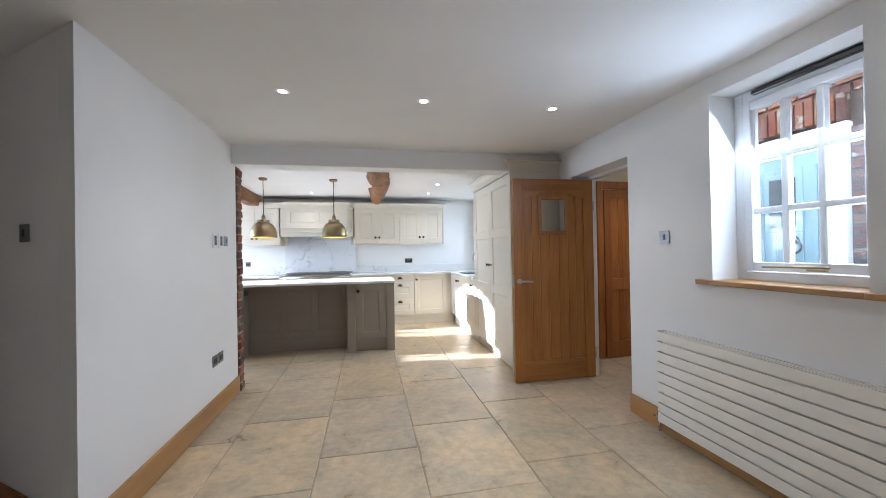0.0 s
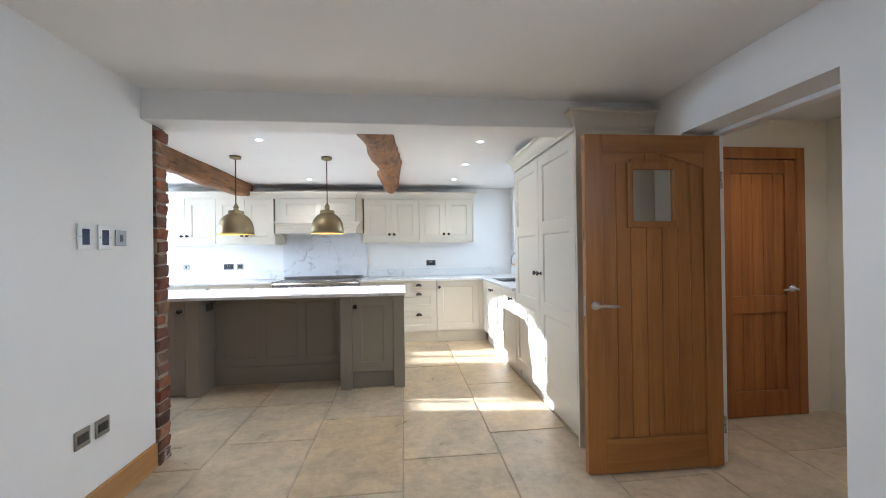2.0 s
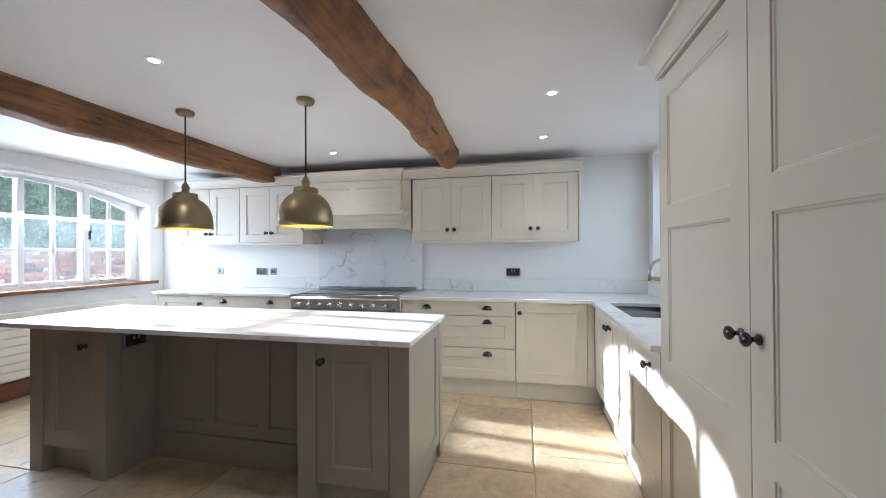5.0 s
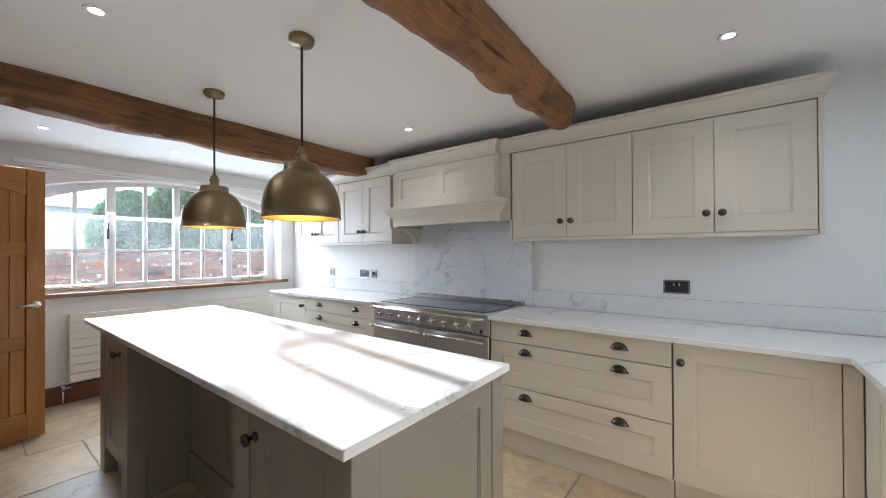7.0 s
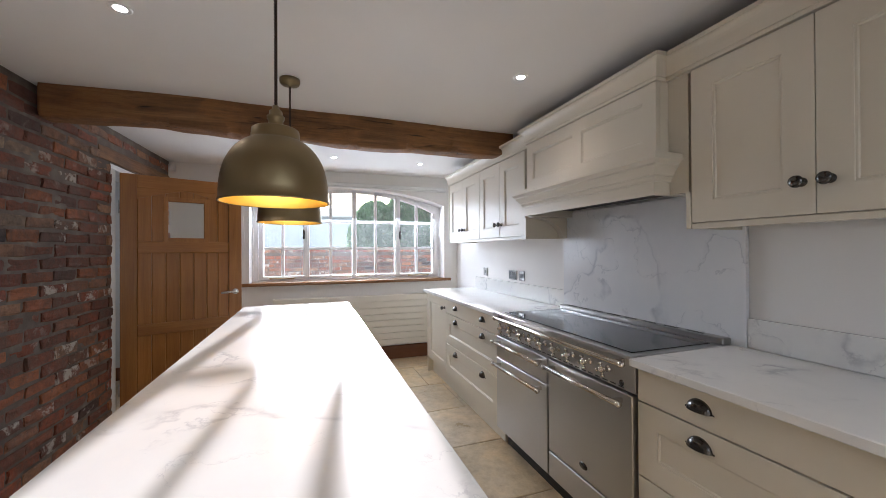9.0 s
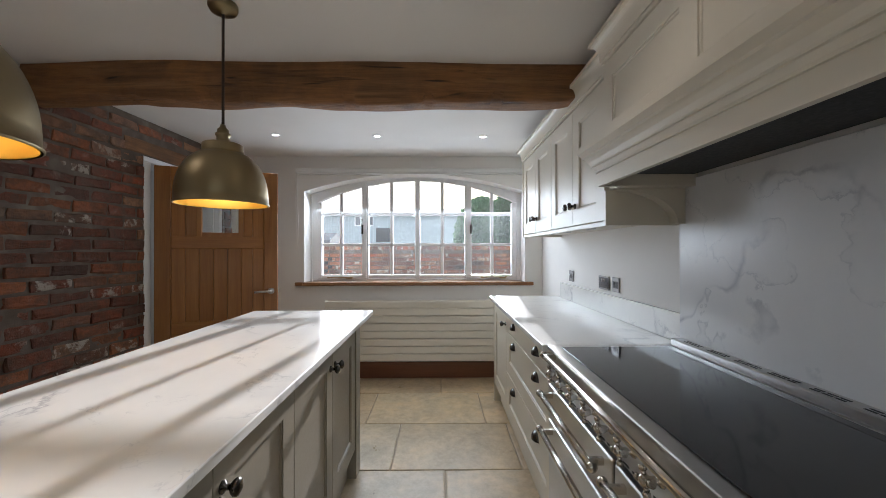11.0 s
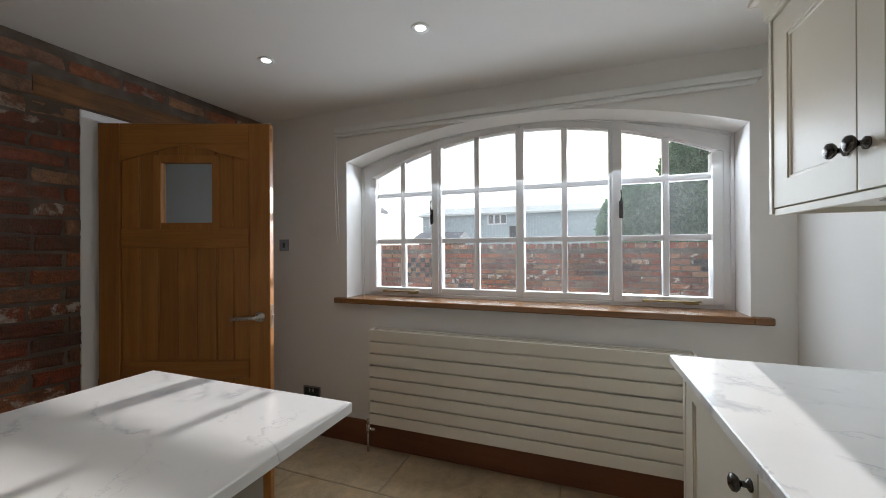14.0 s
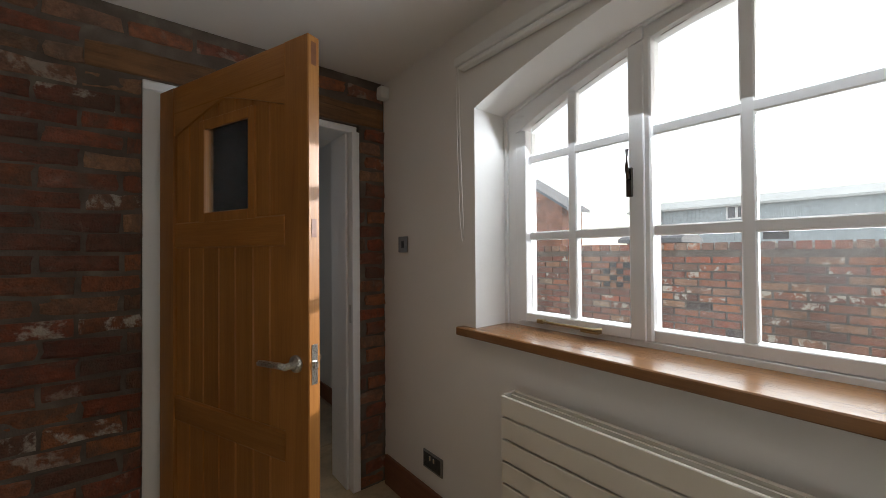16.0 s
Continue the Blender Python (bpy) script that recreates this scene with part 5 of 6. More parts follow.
def pendant():
    p = thing("pendant_lamp", (0, 0, CEIL_Z), "aged brass dome pendant lamp with gold lining", "pendant lamp", "pendant lamps over the island")
    z = CEIL_Z
    bm = lathe(bmesh.new(), [(0, z), (0.054, z), (0.054, z - 0.016), (0.048, z - 0.028), (0.012, z - 0.031), (0.006, z - 0.04), (0, z - 0.04)], 32)
    part("ceiling_rose", bm, BRASS, p)
    bm = bmesh.new()
    for ph in (0, math.pi):
        tube(bm, [(0.0033 * math.cos(ph + k * 0.75), 0.0033 * math.sin(ph + k * 0.75), z - 0.035 - (z - 0.035 - 1.815) * k / 180) for k in range(181)], 0.003, 6)
    part("flex", bm, TWIST, p, "twisted brown fabric flex")
    bm = lathe(bmesh.new(), [(0, 1.822), (0.009, 1.822), (0.012, 1.81), (0.02, 1.803), (0.021, 1.79), (0.027, 1.786), (0.027, 1.778), (0.023, 1.774), (0.023, 1.757), (0.028, 1.752), (0.028, 1.742), (0, 1.742)], 24)
    part("lamp_holder", bm, BRASS, p)
    prof = [(0.0, 1.744), (0.067, 1.744), (0.072, 1.740), (0.074, 1.715), (0.076, 1.708)]
    R, H, zb = 0.164, 0.19, 1.513
    for k in range(1, 15):
        a = 0.404 + (math.pi / 2 - 0.404) * k / 14
        prof.append((R * math.sin(a) ** 0.82, zb + H * 1.10 * math.cos(a) ** 0.82))
    prof += [(R + 0.004, zb - 0.004), (R + 0.004, zb - 0.008), (R + 0.001, zb - 0.009)]
    shade = part("shade", lathe(bmesh.new(), prof, 48), BRASS, p)
    inner = [(max(r - 0.004, 0), h - 0.004) for r, h in prof[:-3]] + [(R - 0.003, zb - 0.008)]
    part("lining", lathe(bmesh.new(), inner, 48), GOLD, shade, "bright gold inside of the shade")
    bm = lathe(bmesh.new(), [(0, 1.735), (0.016, 1.73), (0.016, 1.70), (0.026, 1.675), (0.03, 1.65), (0.026, 1.625), (0.012, 1.61), (0, 1.607)], 20)
    part("bulb", bm, BULB, p, "lit warm bulb")
    return p


TWIST = paint("brown_flex", (0.05, 0.03, 0.02), 0.8, 0.1, 0.2)
BULB = glow_mat("lit_bulb", (1.0, 0.80, 0.50), 4.0)
pl = pendant()
pl.location = (0, 0, CEIL_Z)
p2 = copy_thing(pl, pose(-1.294, 4.66, CEIL_Z))
pl.location = (-0.393, 4.664, CEIL_Z)
for x, y in ((-0.393, 4.664), (-1.294, 4.66)):
    b = new("pendant_light", bpy.data.lights.new("pendant_light", "POINT"))
    b.data.energy, b.data.color, b.data.shadow_soft_size = 0.34, (1.0, 0.92, 0.76), 0.08
    b.location = (x, y, 1.58)


def downlight():
    d = thing("downlight", (0, 0, CEIL_Z), "small round white recessed downlight, lit", "downlight", "ceiling downlights")
    z = CEIL_Z
    part("rim", lathe(bmesh.new(), [(0.023, z - 0.0005), (0.040, z - 0.0005), (0.040, z - 0.003), (0.034, z - 0.005), (0.023, z - 0.003)], 28), PLASTIC_W, d)
    part("lens", lathe(bmesh.new(), [(0, z - 0.0025), (0.023, z - 0.0025), (0.023, z - 0.0005)], 24), LED, d, "glowing lens")
    return d


# rows at y -0.6 and -2.4 and the hall one: unseen, added for light
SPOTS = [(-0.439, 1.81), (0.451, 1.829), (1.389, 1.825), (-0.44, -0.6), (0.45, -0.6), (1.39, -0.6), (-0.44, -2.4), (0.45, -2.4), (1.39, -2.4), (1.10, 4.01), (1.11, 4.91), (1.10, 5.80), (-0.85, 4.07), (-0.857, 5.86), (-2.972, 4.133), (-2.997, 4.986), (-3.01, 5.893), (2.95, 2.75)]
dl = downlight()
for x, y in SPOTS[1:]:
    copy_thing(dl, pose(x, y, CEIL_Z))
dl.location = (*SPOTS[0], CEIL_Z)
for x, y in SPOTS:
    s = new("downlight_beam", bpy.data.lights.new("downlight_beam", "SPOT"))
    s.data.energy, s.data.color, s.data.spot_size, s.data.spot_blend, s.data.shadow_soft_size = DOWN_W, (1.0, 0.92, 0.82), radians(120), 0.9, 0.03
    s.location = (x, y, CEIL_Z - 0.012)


def disc_box(name, x, y, r, h, label, cat):
    t = thing(name, (x, y, CEIL_Z), label, cat)
    z = CEIL_Z
    part("base", lathe(bmesh.new(), [(0, z - 0.001), (r, z - 0.001), (r, z - h * 0.35), (0, z - h * 0.35)], 32), PLASTIC_W, t)
    part("cover", lathe(bmesh.new(), [(r * 0.9, z - h * 0.36), (r * 0.86, z - h * 0.8), (r * 0.7, z - h), (0, z - h)], 32), PLASTIC_W, t)


disc_box("smoke_alarm", 1.04, 3.70, 0.055, 0.04, "white round smoke alarm on the ceiling", "smoke alarm")
disc_box("smoke_alarm", -0.75, 1.02, 0.055, 0.04, "white round smoke alarm on the ceiling", "smoke alarm")


def plate(m, w, h, kind, label, cat="socket"):
    """A metal wall plate, its middle at 0, front towards -y. kind: socket, double, switch, blank."""
    t = thing("wall_socket" if cat == "socket" else "light_switch", m.translation, label, cat)
    bm = boxes((-w / 2, w / 2, -0.008, 0.0, -h / 2, h / 2), bev=0.002)
    part("plate", moved(bm, m), PLATE if kind != "white" else PLASTIC_W, t)
    ins, pins, rockers = [], [], []
    if kind == "double":
        ins.append((-w * 0.43, w * 0.43, -0.0092, -0.007, -h * 0.39, h * 0.39))
        for q in (-1, 1):
            cx = q * w * 0.27
            pins += [(cx - 0.002, cx + 0.002, -0.0096, -0.0085, 0.006, 0.016), (cx - 0.015, cx - 0.008, -0.0096, -0.0085, -0.017, -0.013), (cx + 0.008, cx + 0.015, -0.0096, -0.0085, -0.017, -0.013)]
            rockers.append((q * 0.015 - 0.006, q * 0.015 + 0.006, -0.012, -0.009, 0.004, 0.026))
    elif kind == "twin":
        ins.append((-w * 0.36, w * 0.36, -0.0092, -0.007, -h * 0.24, h * 0.24))
        for q in (-1, 1):
            rockers.append((q * w * 0.18 - 0.010, q * w * 0.18 + 0.010, -0.011, -0.009, -0.016, 0.016))
    elif kind == "white":
        ins.append((-w * 0.24, w * 0.24, -0.010, -0.007, -h * 0.31, h * 0.31))
    else:
        ins.append((-0.012, 0.012, -0.0092, -0.007, -0.019, 0.019))
        rockers.append((-0.008, 0.008, -0.0115, -0.009, -0.014, 0.014))
    for r in ins:
        part("insert", moved(boxes(r, bev=0.001), m), GREY_SOCKET if kind != "white" else SCREEN, t, "dark insert")
    # shade in the pin holes, as small black boxes on the insert
    for r in pins:
        part("pin_hole_shade", moved(boxes(r), m), BLACK, t)
    for r in rockers:
        part("rocker", moved(boxes(r, bev=0.0015), m), GREY_SOCKET if kind != "double" else CHROME, t, "small rocker switch")
    for s in (-1, 1):
        bm = lathe(bmesh.new(), [(0, 0.0), (0.003, 0.0), (0.003, -0.001)], 8, (s * (w / 2 - 0.008), -0.0085, 0), Matrix.Rotation(radians(90), 4, "X"))
        part("screw", moved(bm, m), CHROME, t)
    return t


SCREEN = paint("dark_blue_screen", (0.02, 0.03, 0.08), 0.15, 0.05, 0.0)
PLATE = metal("brushed_nickel_plate", (0.30, 0.295, 0.29), 0.38)
plate(front_at(0.823, 6.588, 1.12, FACE_S), 0.148, 0.088, "double", "brushed metal double socket above the worktop")
plate(front_at(-2.218, 6.588, 1.112, FACE_S), 0.148, 0.088, "double", "brushed metal double socket above the worktop")
plate(front_at(-2.055, 6.588, 1.112, FACE_S), 0.088, 0.088, "twin", "brushed metal twin outlet above the worktop")
plate(front_at(-2.815, 6.588, 1.115, FACE_S), 0.088, 0.088, "switch", "brushed metal isolator switch above the worktop", "switch")
plate(front_at(-3.698, 3.562, 1.361, FACE_E), 0.086, 0.086, "switch", "dark metal light switch beside the window", "switch")
plate(front_at(-3.698, 3.81, 0.296, FACE_E), 0.148, 0.088, "double", "dark metal double socket above the skirting")
plate(front_at(2.088, 1.582, 1.356, FACE_W), 0.086, 0.086, "switch", "brushed metal light switch on a white wall", "switch")
for y, k, lab in ((2.655, "white", "white thermostat plate"), (2.775, "white", "white heating control plate"), (2.885, "switch", "small metal light switch")):
    plate(front_at(-1.148, y, 1.404, FACE_E), 0.086 if k == "white" else 0.075, 0.125 if k == "white" else 0.085, k, lab + " on a white wall", "switch")
plate(front_at(-1.148, 2.627, 0.442, FACE_E), 0.088, 0.088, "twin", "brushed metal socket low on a white wall")
plate(front_at(-1.148, 2.746, 0.442, FACE_E), 0.088, 0.088, "twin", "brushed metal socket low on a white wall")
plate(pose(-1.153, 1.212, 0, 0, 0, -35.3) @ front_at(-0.47, 0, 1.405, FACE_S), 0.086, 0.086, "switch", "dark metal light switch on the slanting wall", "switch")
plate(front_at(-1.474, 4.47, 0.80, FACE_E), 0.148, 0.088, "double", "metal double socket inside the island knee space")


def sensor():
    t = thing("alarm_sensor", (-3.66, 3.40, 2.2), "white corner alarm sensor near the ceiling", "alarm sensor")
    part("case", boxes((-3.70, -3.645, 3.365, 3.42, 2.195, 2.265), bev=0.008, seg=2), PLASTIC_W, t)
    part("lens", boxes((-3.648, -3.640, 3.375, 3.41, 2.205, 2.235), bev=0.003), WHITE_GLOSS, t)


sensor()


def blind():
    b = thing("blind_headrail", (-3.67, 5.25, 2.13), "white blind rail with a pull cord above the window", "blind")
    part("rail", boxes((-3.698, -3.655, 4.03, 6.45, 2.128, 2.168), bev=0.006, seg=2), PLASTIC_W, b)
    part("folded_blind", boxes((-3.697, -3.662, 4.05, 6.43, 2.108, 2.127), bev=0.006, seg=2), PLASTIC_W, b)
    bm = bmesh.new()
    tube(bm, [(-3.665, 4.035, 2.13), (-3.668, 4.035, 1.8), (-3.672, 4.045, 1.45), (-3.676, 4.05, 1.385), (-3.672, 4.06, 1.36), (-3.668, 4.072, 1.385), (-3.67, 4.066, 1.5), (-3.667, 4.055, 1.8), (-3.665, 4.05, 2.13)], 0.0016, 6)
    part("pull_cord", bm, PLASTIC_W, b)


blind()

# ---------------------------------------------------------------- outside
GRASS = paint("yard_ground", (0.28, 0.27, 0.24), 0.95, 0.25, 0.4, 2.0)
structure("ground", boxes((-300, 300, -300, 300, -0.40, -0.13)), GRASS, "grey-brown yard ground", "ground")


def brick_panel(bm, m, length, height, bw=0.212, bh=0.062, j=0.016, depth=0.02, rng=None, holes=()):
    """Courses of single bricks in the plane of x and z, standing out towards -y."""
    z, row = 0.0, 0
    while z + bh <= height + 0.001:
        x = -0.5 * (bw + j) * (row % 2)
        while x < length:
            a, b = max(0, x), min(length, x + bw)
            if b - a > 0.03 and not any(h[0] < (a + b) / 2 < h[1] and h[2] < z + bh / 2 < h[3] for h in holes):
                o = rng.uniform(-0.004, 0.004)
                r = (a + rng.uniform(0, .004), b - rng.uniform(0, .004), -depth + o, 0.01, z + rng.uniform(0, .003), z + bh - rng.uniform(0, .003))
                vs = [bm.verts.new(m @ Vector(c)) for c in ((r[0], r[2], r[4]), (r[1], r[2], r[4]), (r[1], r[2], r[5]), (r[0], r[2], r[5]), (r[0], r[3], r[4]), (r[1], r[3], r[4]), (r[1], r[3], r[5]), (r[0], r[3], r[5]))]
                for f in ((0, 1, 2, 3), (1, 5, 6, 2), (4, 0, 3, 7), (3, 2, 6, 7), (0, 4, 5, 1)):
                    bm.faces.new([vs[i] for i in f])
            x += bw + j
        z += bh + j
        row += 1


def garden():
    rng = random.Random(5)
    g = thing("garden_wall", (-7.0, 5.0, -0.13), "weathered red brick garden wall with a pierced panel", "garden wall", "", "structure")
    part("core", boxes((-7.22, -7.0, -4.0, 13.0, -0.2, 1.34)), MORTAR, g)
    bm = bmesh.new()
    brick_panel(bm, pose(-7.0, -4.0, -0.13, 0, 0, 90), 17.0, 1.46, rng=rng)
    part("bricks", bm, BRICK_I, g)["kind"] = "stuff"
    bm = bmesh.new()
    brick_panel(bm, pose(-7.0, -4.0, 1.325, 0, 0, 90), 17.0, 0.09, bw=0.10, bh=0.075, depth=0.03, rng=rng)
    part("coping", boxes((-7.24, -6.99, -4.0, 13.0, 1.34, 1.385)), LIME, g)
    part("coping_bricks", bm, BRICK_I, g)["kind"] = "stuff"
    # the wall is whole; black blocks on its face imitate shaded holes
    part("pierced_hole_shade", boxes(*[(-7.0, -6.972, 2.98 + 0.16 * (k % 3) + (0.08 if (k // 3) % 2 else 0), 3.06 + 0.16 * (k % 3) + (0.08 if (k // 3) % 2 else 0), 0.895 + 0.077 * (k // 3), 0.955 + 0.077 * (k // 3)) for k in range(12)]), BLACK, g)


garden()
CLAD = paint("grey_blue_cladding", (0.44, 0.50, 0.53), 0.7, 0.12, 0.2, 2.0)
ROOF = paint("grey_sheet_roof", (0.58, 0.60, 0.59), 0.8, 0.1, 0.2)


def barn():
    b = thing("barn", (-42, 5, -0.13), "long grey clad barn with a sheet roof", "barn")
    x, y0, y1 = -40.0, -11.0, 16.0
    bm = boxes((x - 10, x, y0, y1, -0.2, 5.0))
    k = y0
    while k < y1:
        box(bm, x, x + 0.05, k, k + 0.12, -0.2, 5.0)
        k += 0.30
    part("wall", bm, CLAD, b)
    bm = bmesh.new()
    prism(bm, [(x + 0.5, 4.95), (x + 0.5, 5.12), (x - 5, 6.35), (x - 10.5, 5.12), (x - 10.5, 4.95)], 1, y0 - 0.4, y1 + 0.4)
    part("roof", bm, ROOF, b)
    for y, z, w, h in ((-10.2, 3.9, 1.8, 1.0), (-3.6, 3.9, 2.0, 1.1)):
        wn = part("window", boxes((x + 0.04, x + 0.12, y, y + w, z, z + h)), WHITE_GLOSS, b, "white-framed barn window")
        for i in range(3):
            part("pane", boxes((x + 0.12, x + 0.125, y + 0.12 + i * w / 3, y + w / 3 - 0.05 + i * w / 3, z + 0.12, z + h - 0.12)), SLATE, wn)
    # no opening is cut; a black board gives the unlit inside
    part("opening", boxes((x + 0.03, x + 0.08, -1.3, 0.2, 2.2, 3.7)), BLACK, b, "black board for the shade in the barn doorway")


barn()


def house(name, x0, x1, y0, y1, eave, ridge, label):
    h = thing(name, ((x0 + x1) / 2, (y0 + y1) / 2, -0.13), label, "house")
    part("wall", boxes((x0, x1, y0, y1, -0.2, eave)), BRICK_I, h)
    xm = (x0 + x1) / 2
    bm = bmesh.new()
    prism(bm, [(x1 + 0.3, eave - 0.05), (x1 + 0.3, eave + 0.12), (xm, ridge), (x0 - 0.3, eave + 0.12), (x0 - 0.3, eave - 0.05)], 1, y0 - 0.3, y1 + 0.3)
    part("roof", bm, SLATE, h)


def gable_house():
    h = thing("brick_house", (-26, -13, -0.13), "red brick house with a dark slate roof", "house")
    bm = bmesh.new()
    prism(bm, [(-17, -0.2), (-9.2, -0.2), (-9.2, 4.45), (-13.1, 7.0), (-17, 4.45)], 0, -27.5, -25.0)
    part("wall", bm, BRICK_I, h)
    for s in (-1, 1):
        bm = bmesh.new()
        prism(bm, [(-13.1, 7.0), (-13.1, 7.2), (-13.1 + 4.4 * s, 4.33), (-13.1 + 4.4 * s, 4.13)], 0, -27.7, -24.8)
        part("roof", bm, SLATE, h)


gable_house()
house("garden_shed", -22, -20, -2.6, -0.6, 1.75, 2.3, "small brick shed with a low tiled roof")


def leaf_mat(name, a, b):
    m, nt, bs = mat(name, 0.6)
    rnd = nt.nodes.new("ShaderNodeNewGeometry").outputs["Random Per Island"]
    col = ramp(nt, rnd, [(0.0, a), (1.0, b)])
    nt.links.new(col, bs.inputs["Base Color"])
    tl, mx = nt.nodes.new("ShaderNodeBsdfTranslucent"), nt.nodes.new("ShaderNodeMixShader")
    nt.links.new(mix(nt, 1.0, col, (1.5, 1.7, 1.2), "MULTIPLY"), tl.inputs[0])
    mx.inputs[0].default_value = 0.5
    nt.links.new(bs.outputs[0], mx.inputs[1])
    nt.links.new(tl.outputs[0], mx.inputs[2])
    nt.links.new(mx.outputs[0], nt.nodes["Material Output"].inputs[0])
    return m


LEAF = leaf_mat("conifer_leaves", (0.09, 0.16, 0.11), (0.17, 0.26, 0.17))
BARK = paint("bark", (0.10, 0.075, 0.05), 0.9, 0.2, 0.5, 3.0)


def conifer(x, y, r, h, seed, count):
    rng = random.Random(seed)
    t = thing("conifer_tree", (x, y, -0.13), "dense clipped green conifer behind the garden wall", "tree", "conifers behind the wall")
    bm = lathe(bmesh.new(), [(0, -0.15), (0.14, -0.15), (0.10, h * 0.5), (0.02, h * 0.95), (0, h * 0.95)], 10, (x, y, 0))
    for k in range(14):
        a, z = rng.uniform(0, 6.28), rng.uniform(0.4, h * 0.85)
        e = r * 0.8 * (1 - (z / h) ** 2)
        tube(bm, [(x, y, z), (x + e * math.cos(a), y + e * math.sin(a), z + 0.3)], 0.025, 5)
    part("trunk", bm, BARK, t)
    bm = bmesh.new()
    prof = [(0, 0.0)] + [(max(0.0, r * 0.80 * (1 - (max(k / 12 - 0.55, 0) / 0.45) ** 2.2) ** 0.5), h * 0.97 * k / 12) for k in range(13)]
    lathe(bm, prof, 28, (x, y, 0))
    for v in bm.verts:
        d = noise.noise(v.co * 1.9) * 0.16 + noise.noise(v.co * 5.0) * 0.06
        v.co.x += (v.co.x - x) * d
        v.co.y += (v.co.y - y) * d
    part("inner_growth", bm, LEAF, t)
    verts, faces = [], []
    for _ in range(count):
        z = h * rng.random() ** 0.9
        a = rng.uniform(0, 2 * math.pi)
        rr = r * (1 - (max(z / h - 0.55, 0) / 0.45) ** 2.2) ** 0.5 if z < h else 0
        rr *= 0.80 + 0.34 * rng.random() + 0.10 * noise.noise(Vector((math.cos(a) * 2, math.sin(a) * 2, z * 1.3)))
        c = Vector((x + rr * math.cos(a), y + rr * math.sin(a), z))
        q = Euler((rng.uniform(0, 6.28), rng.uniform(0, 6.28), rng.uniform(0, 6.28))).to_matrix()
        s = rng.uniform(0.06, 0.13)
        n = len(verts)
        verts += [c + q @ Vector(v) * s for v in ((-1, 0, 0), (0, -0.45, 0.1), (1, 0, 0), (0, 0.45, 0.1))]
        faces.append((n, n + 1, n + 2, n + 3))
    me = bpy.data.meshes.new("crown")
    me.from_pydata([tuple(v) for v in verts], [], faces)
    me.materials.append(LEAF)
    ob = new("crown", me)
    ob.parent = t
    ob.matrix_parent_inverse = Matrix.Translation(-t.location)


conifer(-14.0, 7.15, 0.95, 3.3, 1, 9000)
conifer(-14.0, 8.95, 1.15, 4.9, 2, 12000)
conifer(-14.4, 10.9, 1.4, 5.0, 3, 12000)
conifer(-13.8, 13.2, 1.5, 4.6, 4, 12000)
conifer(-14.2, 15.8, 1.6, 5.0, 5, 12000)

# yard outside the small window
BLUE = paint("blue_door_paint", (0.30, 0.46, 0.54), 0.45, 0.05, 0.06)


def facade():
    rng = random.Random(9)
    f = thing("outbuilding", (3.5, 0.8, -0.13), "brick outbuilding with a blue boarded door and white frames", "building")
    X = 3.42
    part("core", boxes((X + 0.02, X + 0.3, -2.0, 2.25, -0.2, 3.4)), MORTAR, f)
    bm = bmesh.new()
    brick_panel(bm, pose(X + 0.02, 2.25, 2.36, 0, 0, -90), 4.2, 1.0, rng=rng)
    brick_panel(bm, pose(X + 0.02, 1.36, -0.13, 0, 0, -90), 3.3, 2.3, rng=rng)
    part("bricks", bm, BRICK_I, f)["kind"] = "stuff"
    bm = bmesh.new()
    for k in range(13):
        y = 1.37 + 0.066 * k
        z = 2.165 + 0.035 * (1 - ((y - 1.77) / 0.4) ** 2)
        box(bm, X - 0.03, X + 0.05, y, y + 0.056, z, z + 0.20, 0.004)
    part("brick_arch", bm, BRICK_I, f, "arch of upright bricks")
    part("lintel", boxes((X - 0.04, X + 0.05, 1.36, 2.2, 2.04, 2.16), bev=0.01), WHITE_GLOSS, f, "white-painted door head")
    d = part("door", boxes((X - 0.02, X + 0.02, 1.445, 2.15, -0.1, 2.0)), BLUE, f, "blue boarded door")
    for k in range(7):
        part("board", boxes((X - 0.034, X - 0.0205, 1.45 + k * 0.098, 1.45 + k * 0.098 + 0.091, -0.05, 1.90), bev=0.004), BLUE, d)
    part("door_frame", boxes((X - 0.06, X, 1.36, 1.443, -0.15, 2.04), (X - 0.06, X, 2.15, 2.22, -0.15, 2.04), bev=0.004), WHITE_GLOSS, f)
    bm = bmesh.new()
    tube(bm, [(X - 0.05, 1.70 + 0.05 * math.sin(2 * math.pi * k / 20), 1.27 + 0.05 * math.cos(2 * math.pi * k / 20)) for k in range(21)], 0.008, 8)
    lathe(bm, [(0, 0.03), (0.022, 0.025), (0.03, 0.0), (0, 0.0)], 14, (X - 0.034, 1.70, 1.325), Matrix.Rotation(radians(-90), 4, "Y"))
    part("ring_handle", bm, PEWTER, d, "dark iron ring handle")
    part("light_frame", boxes((X - 0.055, X - 0.034, 1.635, 1.91, 1.39, 1.86), bev=0.004), BLUE, d, "pale blue door light frame")
    part("light_glass", boxes((X - 0.060, X - 0.055, 1.675, 1.87, 1.43, 1.82)), HOB, d, "dark reflecting glass")
    part("window_frame", boxes((X - 0.04, X + 0.03, 0.86, 1.24, 1.05, 2.0), bev=0.006), WHITE_GLOSS, f)
    part("window_glass", boxes((X - 0.046, X - 0.04, 0.92, 1.18, 1.12, 1.94)), HOB, f, "dark reflecting glass")


facade()

# ---------------------------------------------------------------- bricks and flags, piece by piece


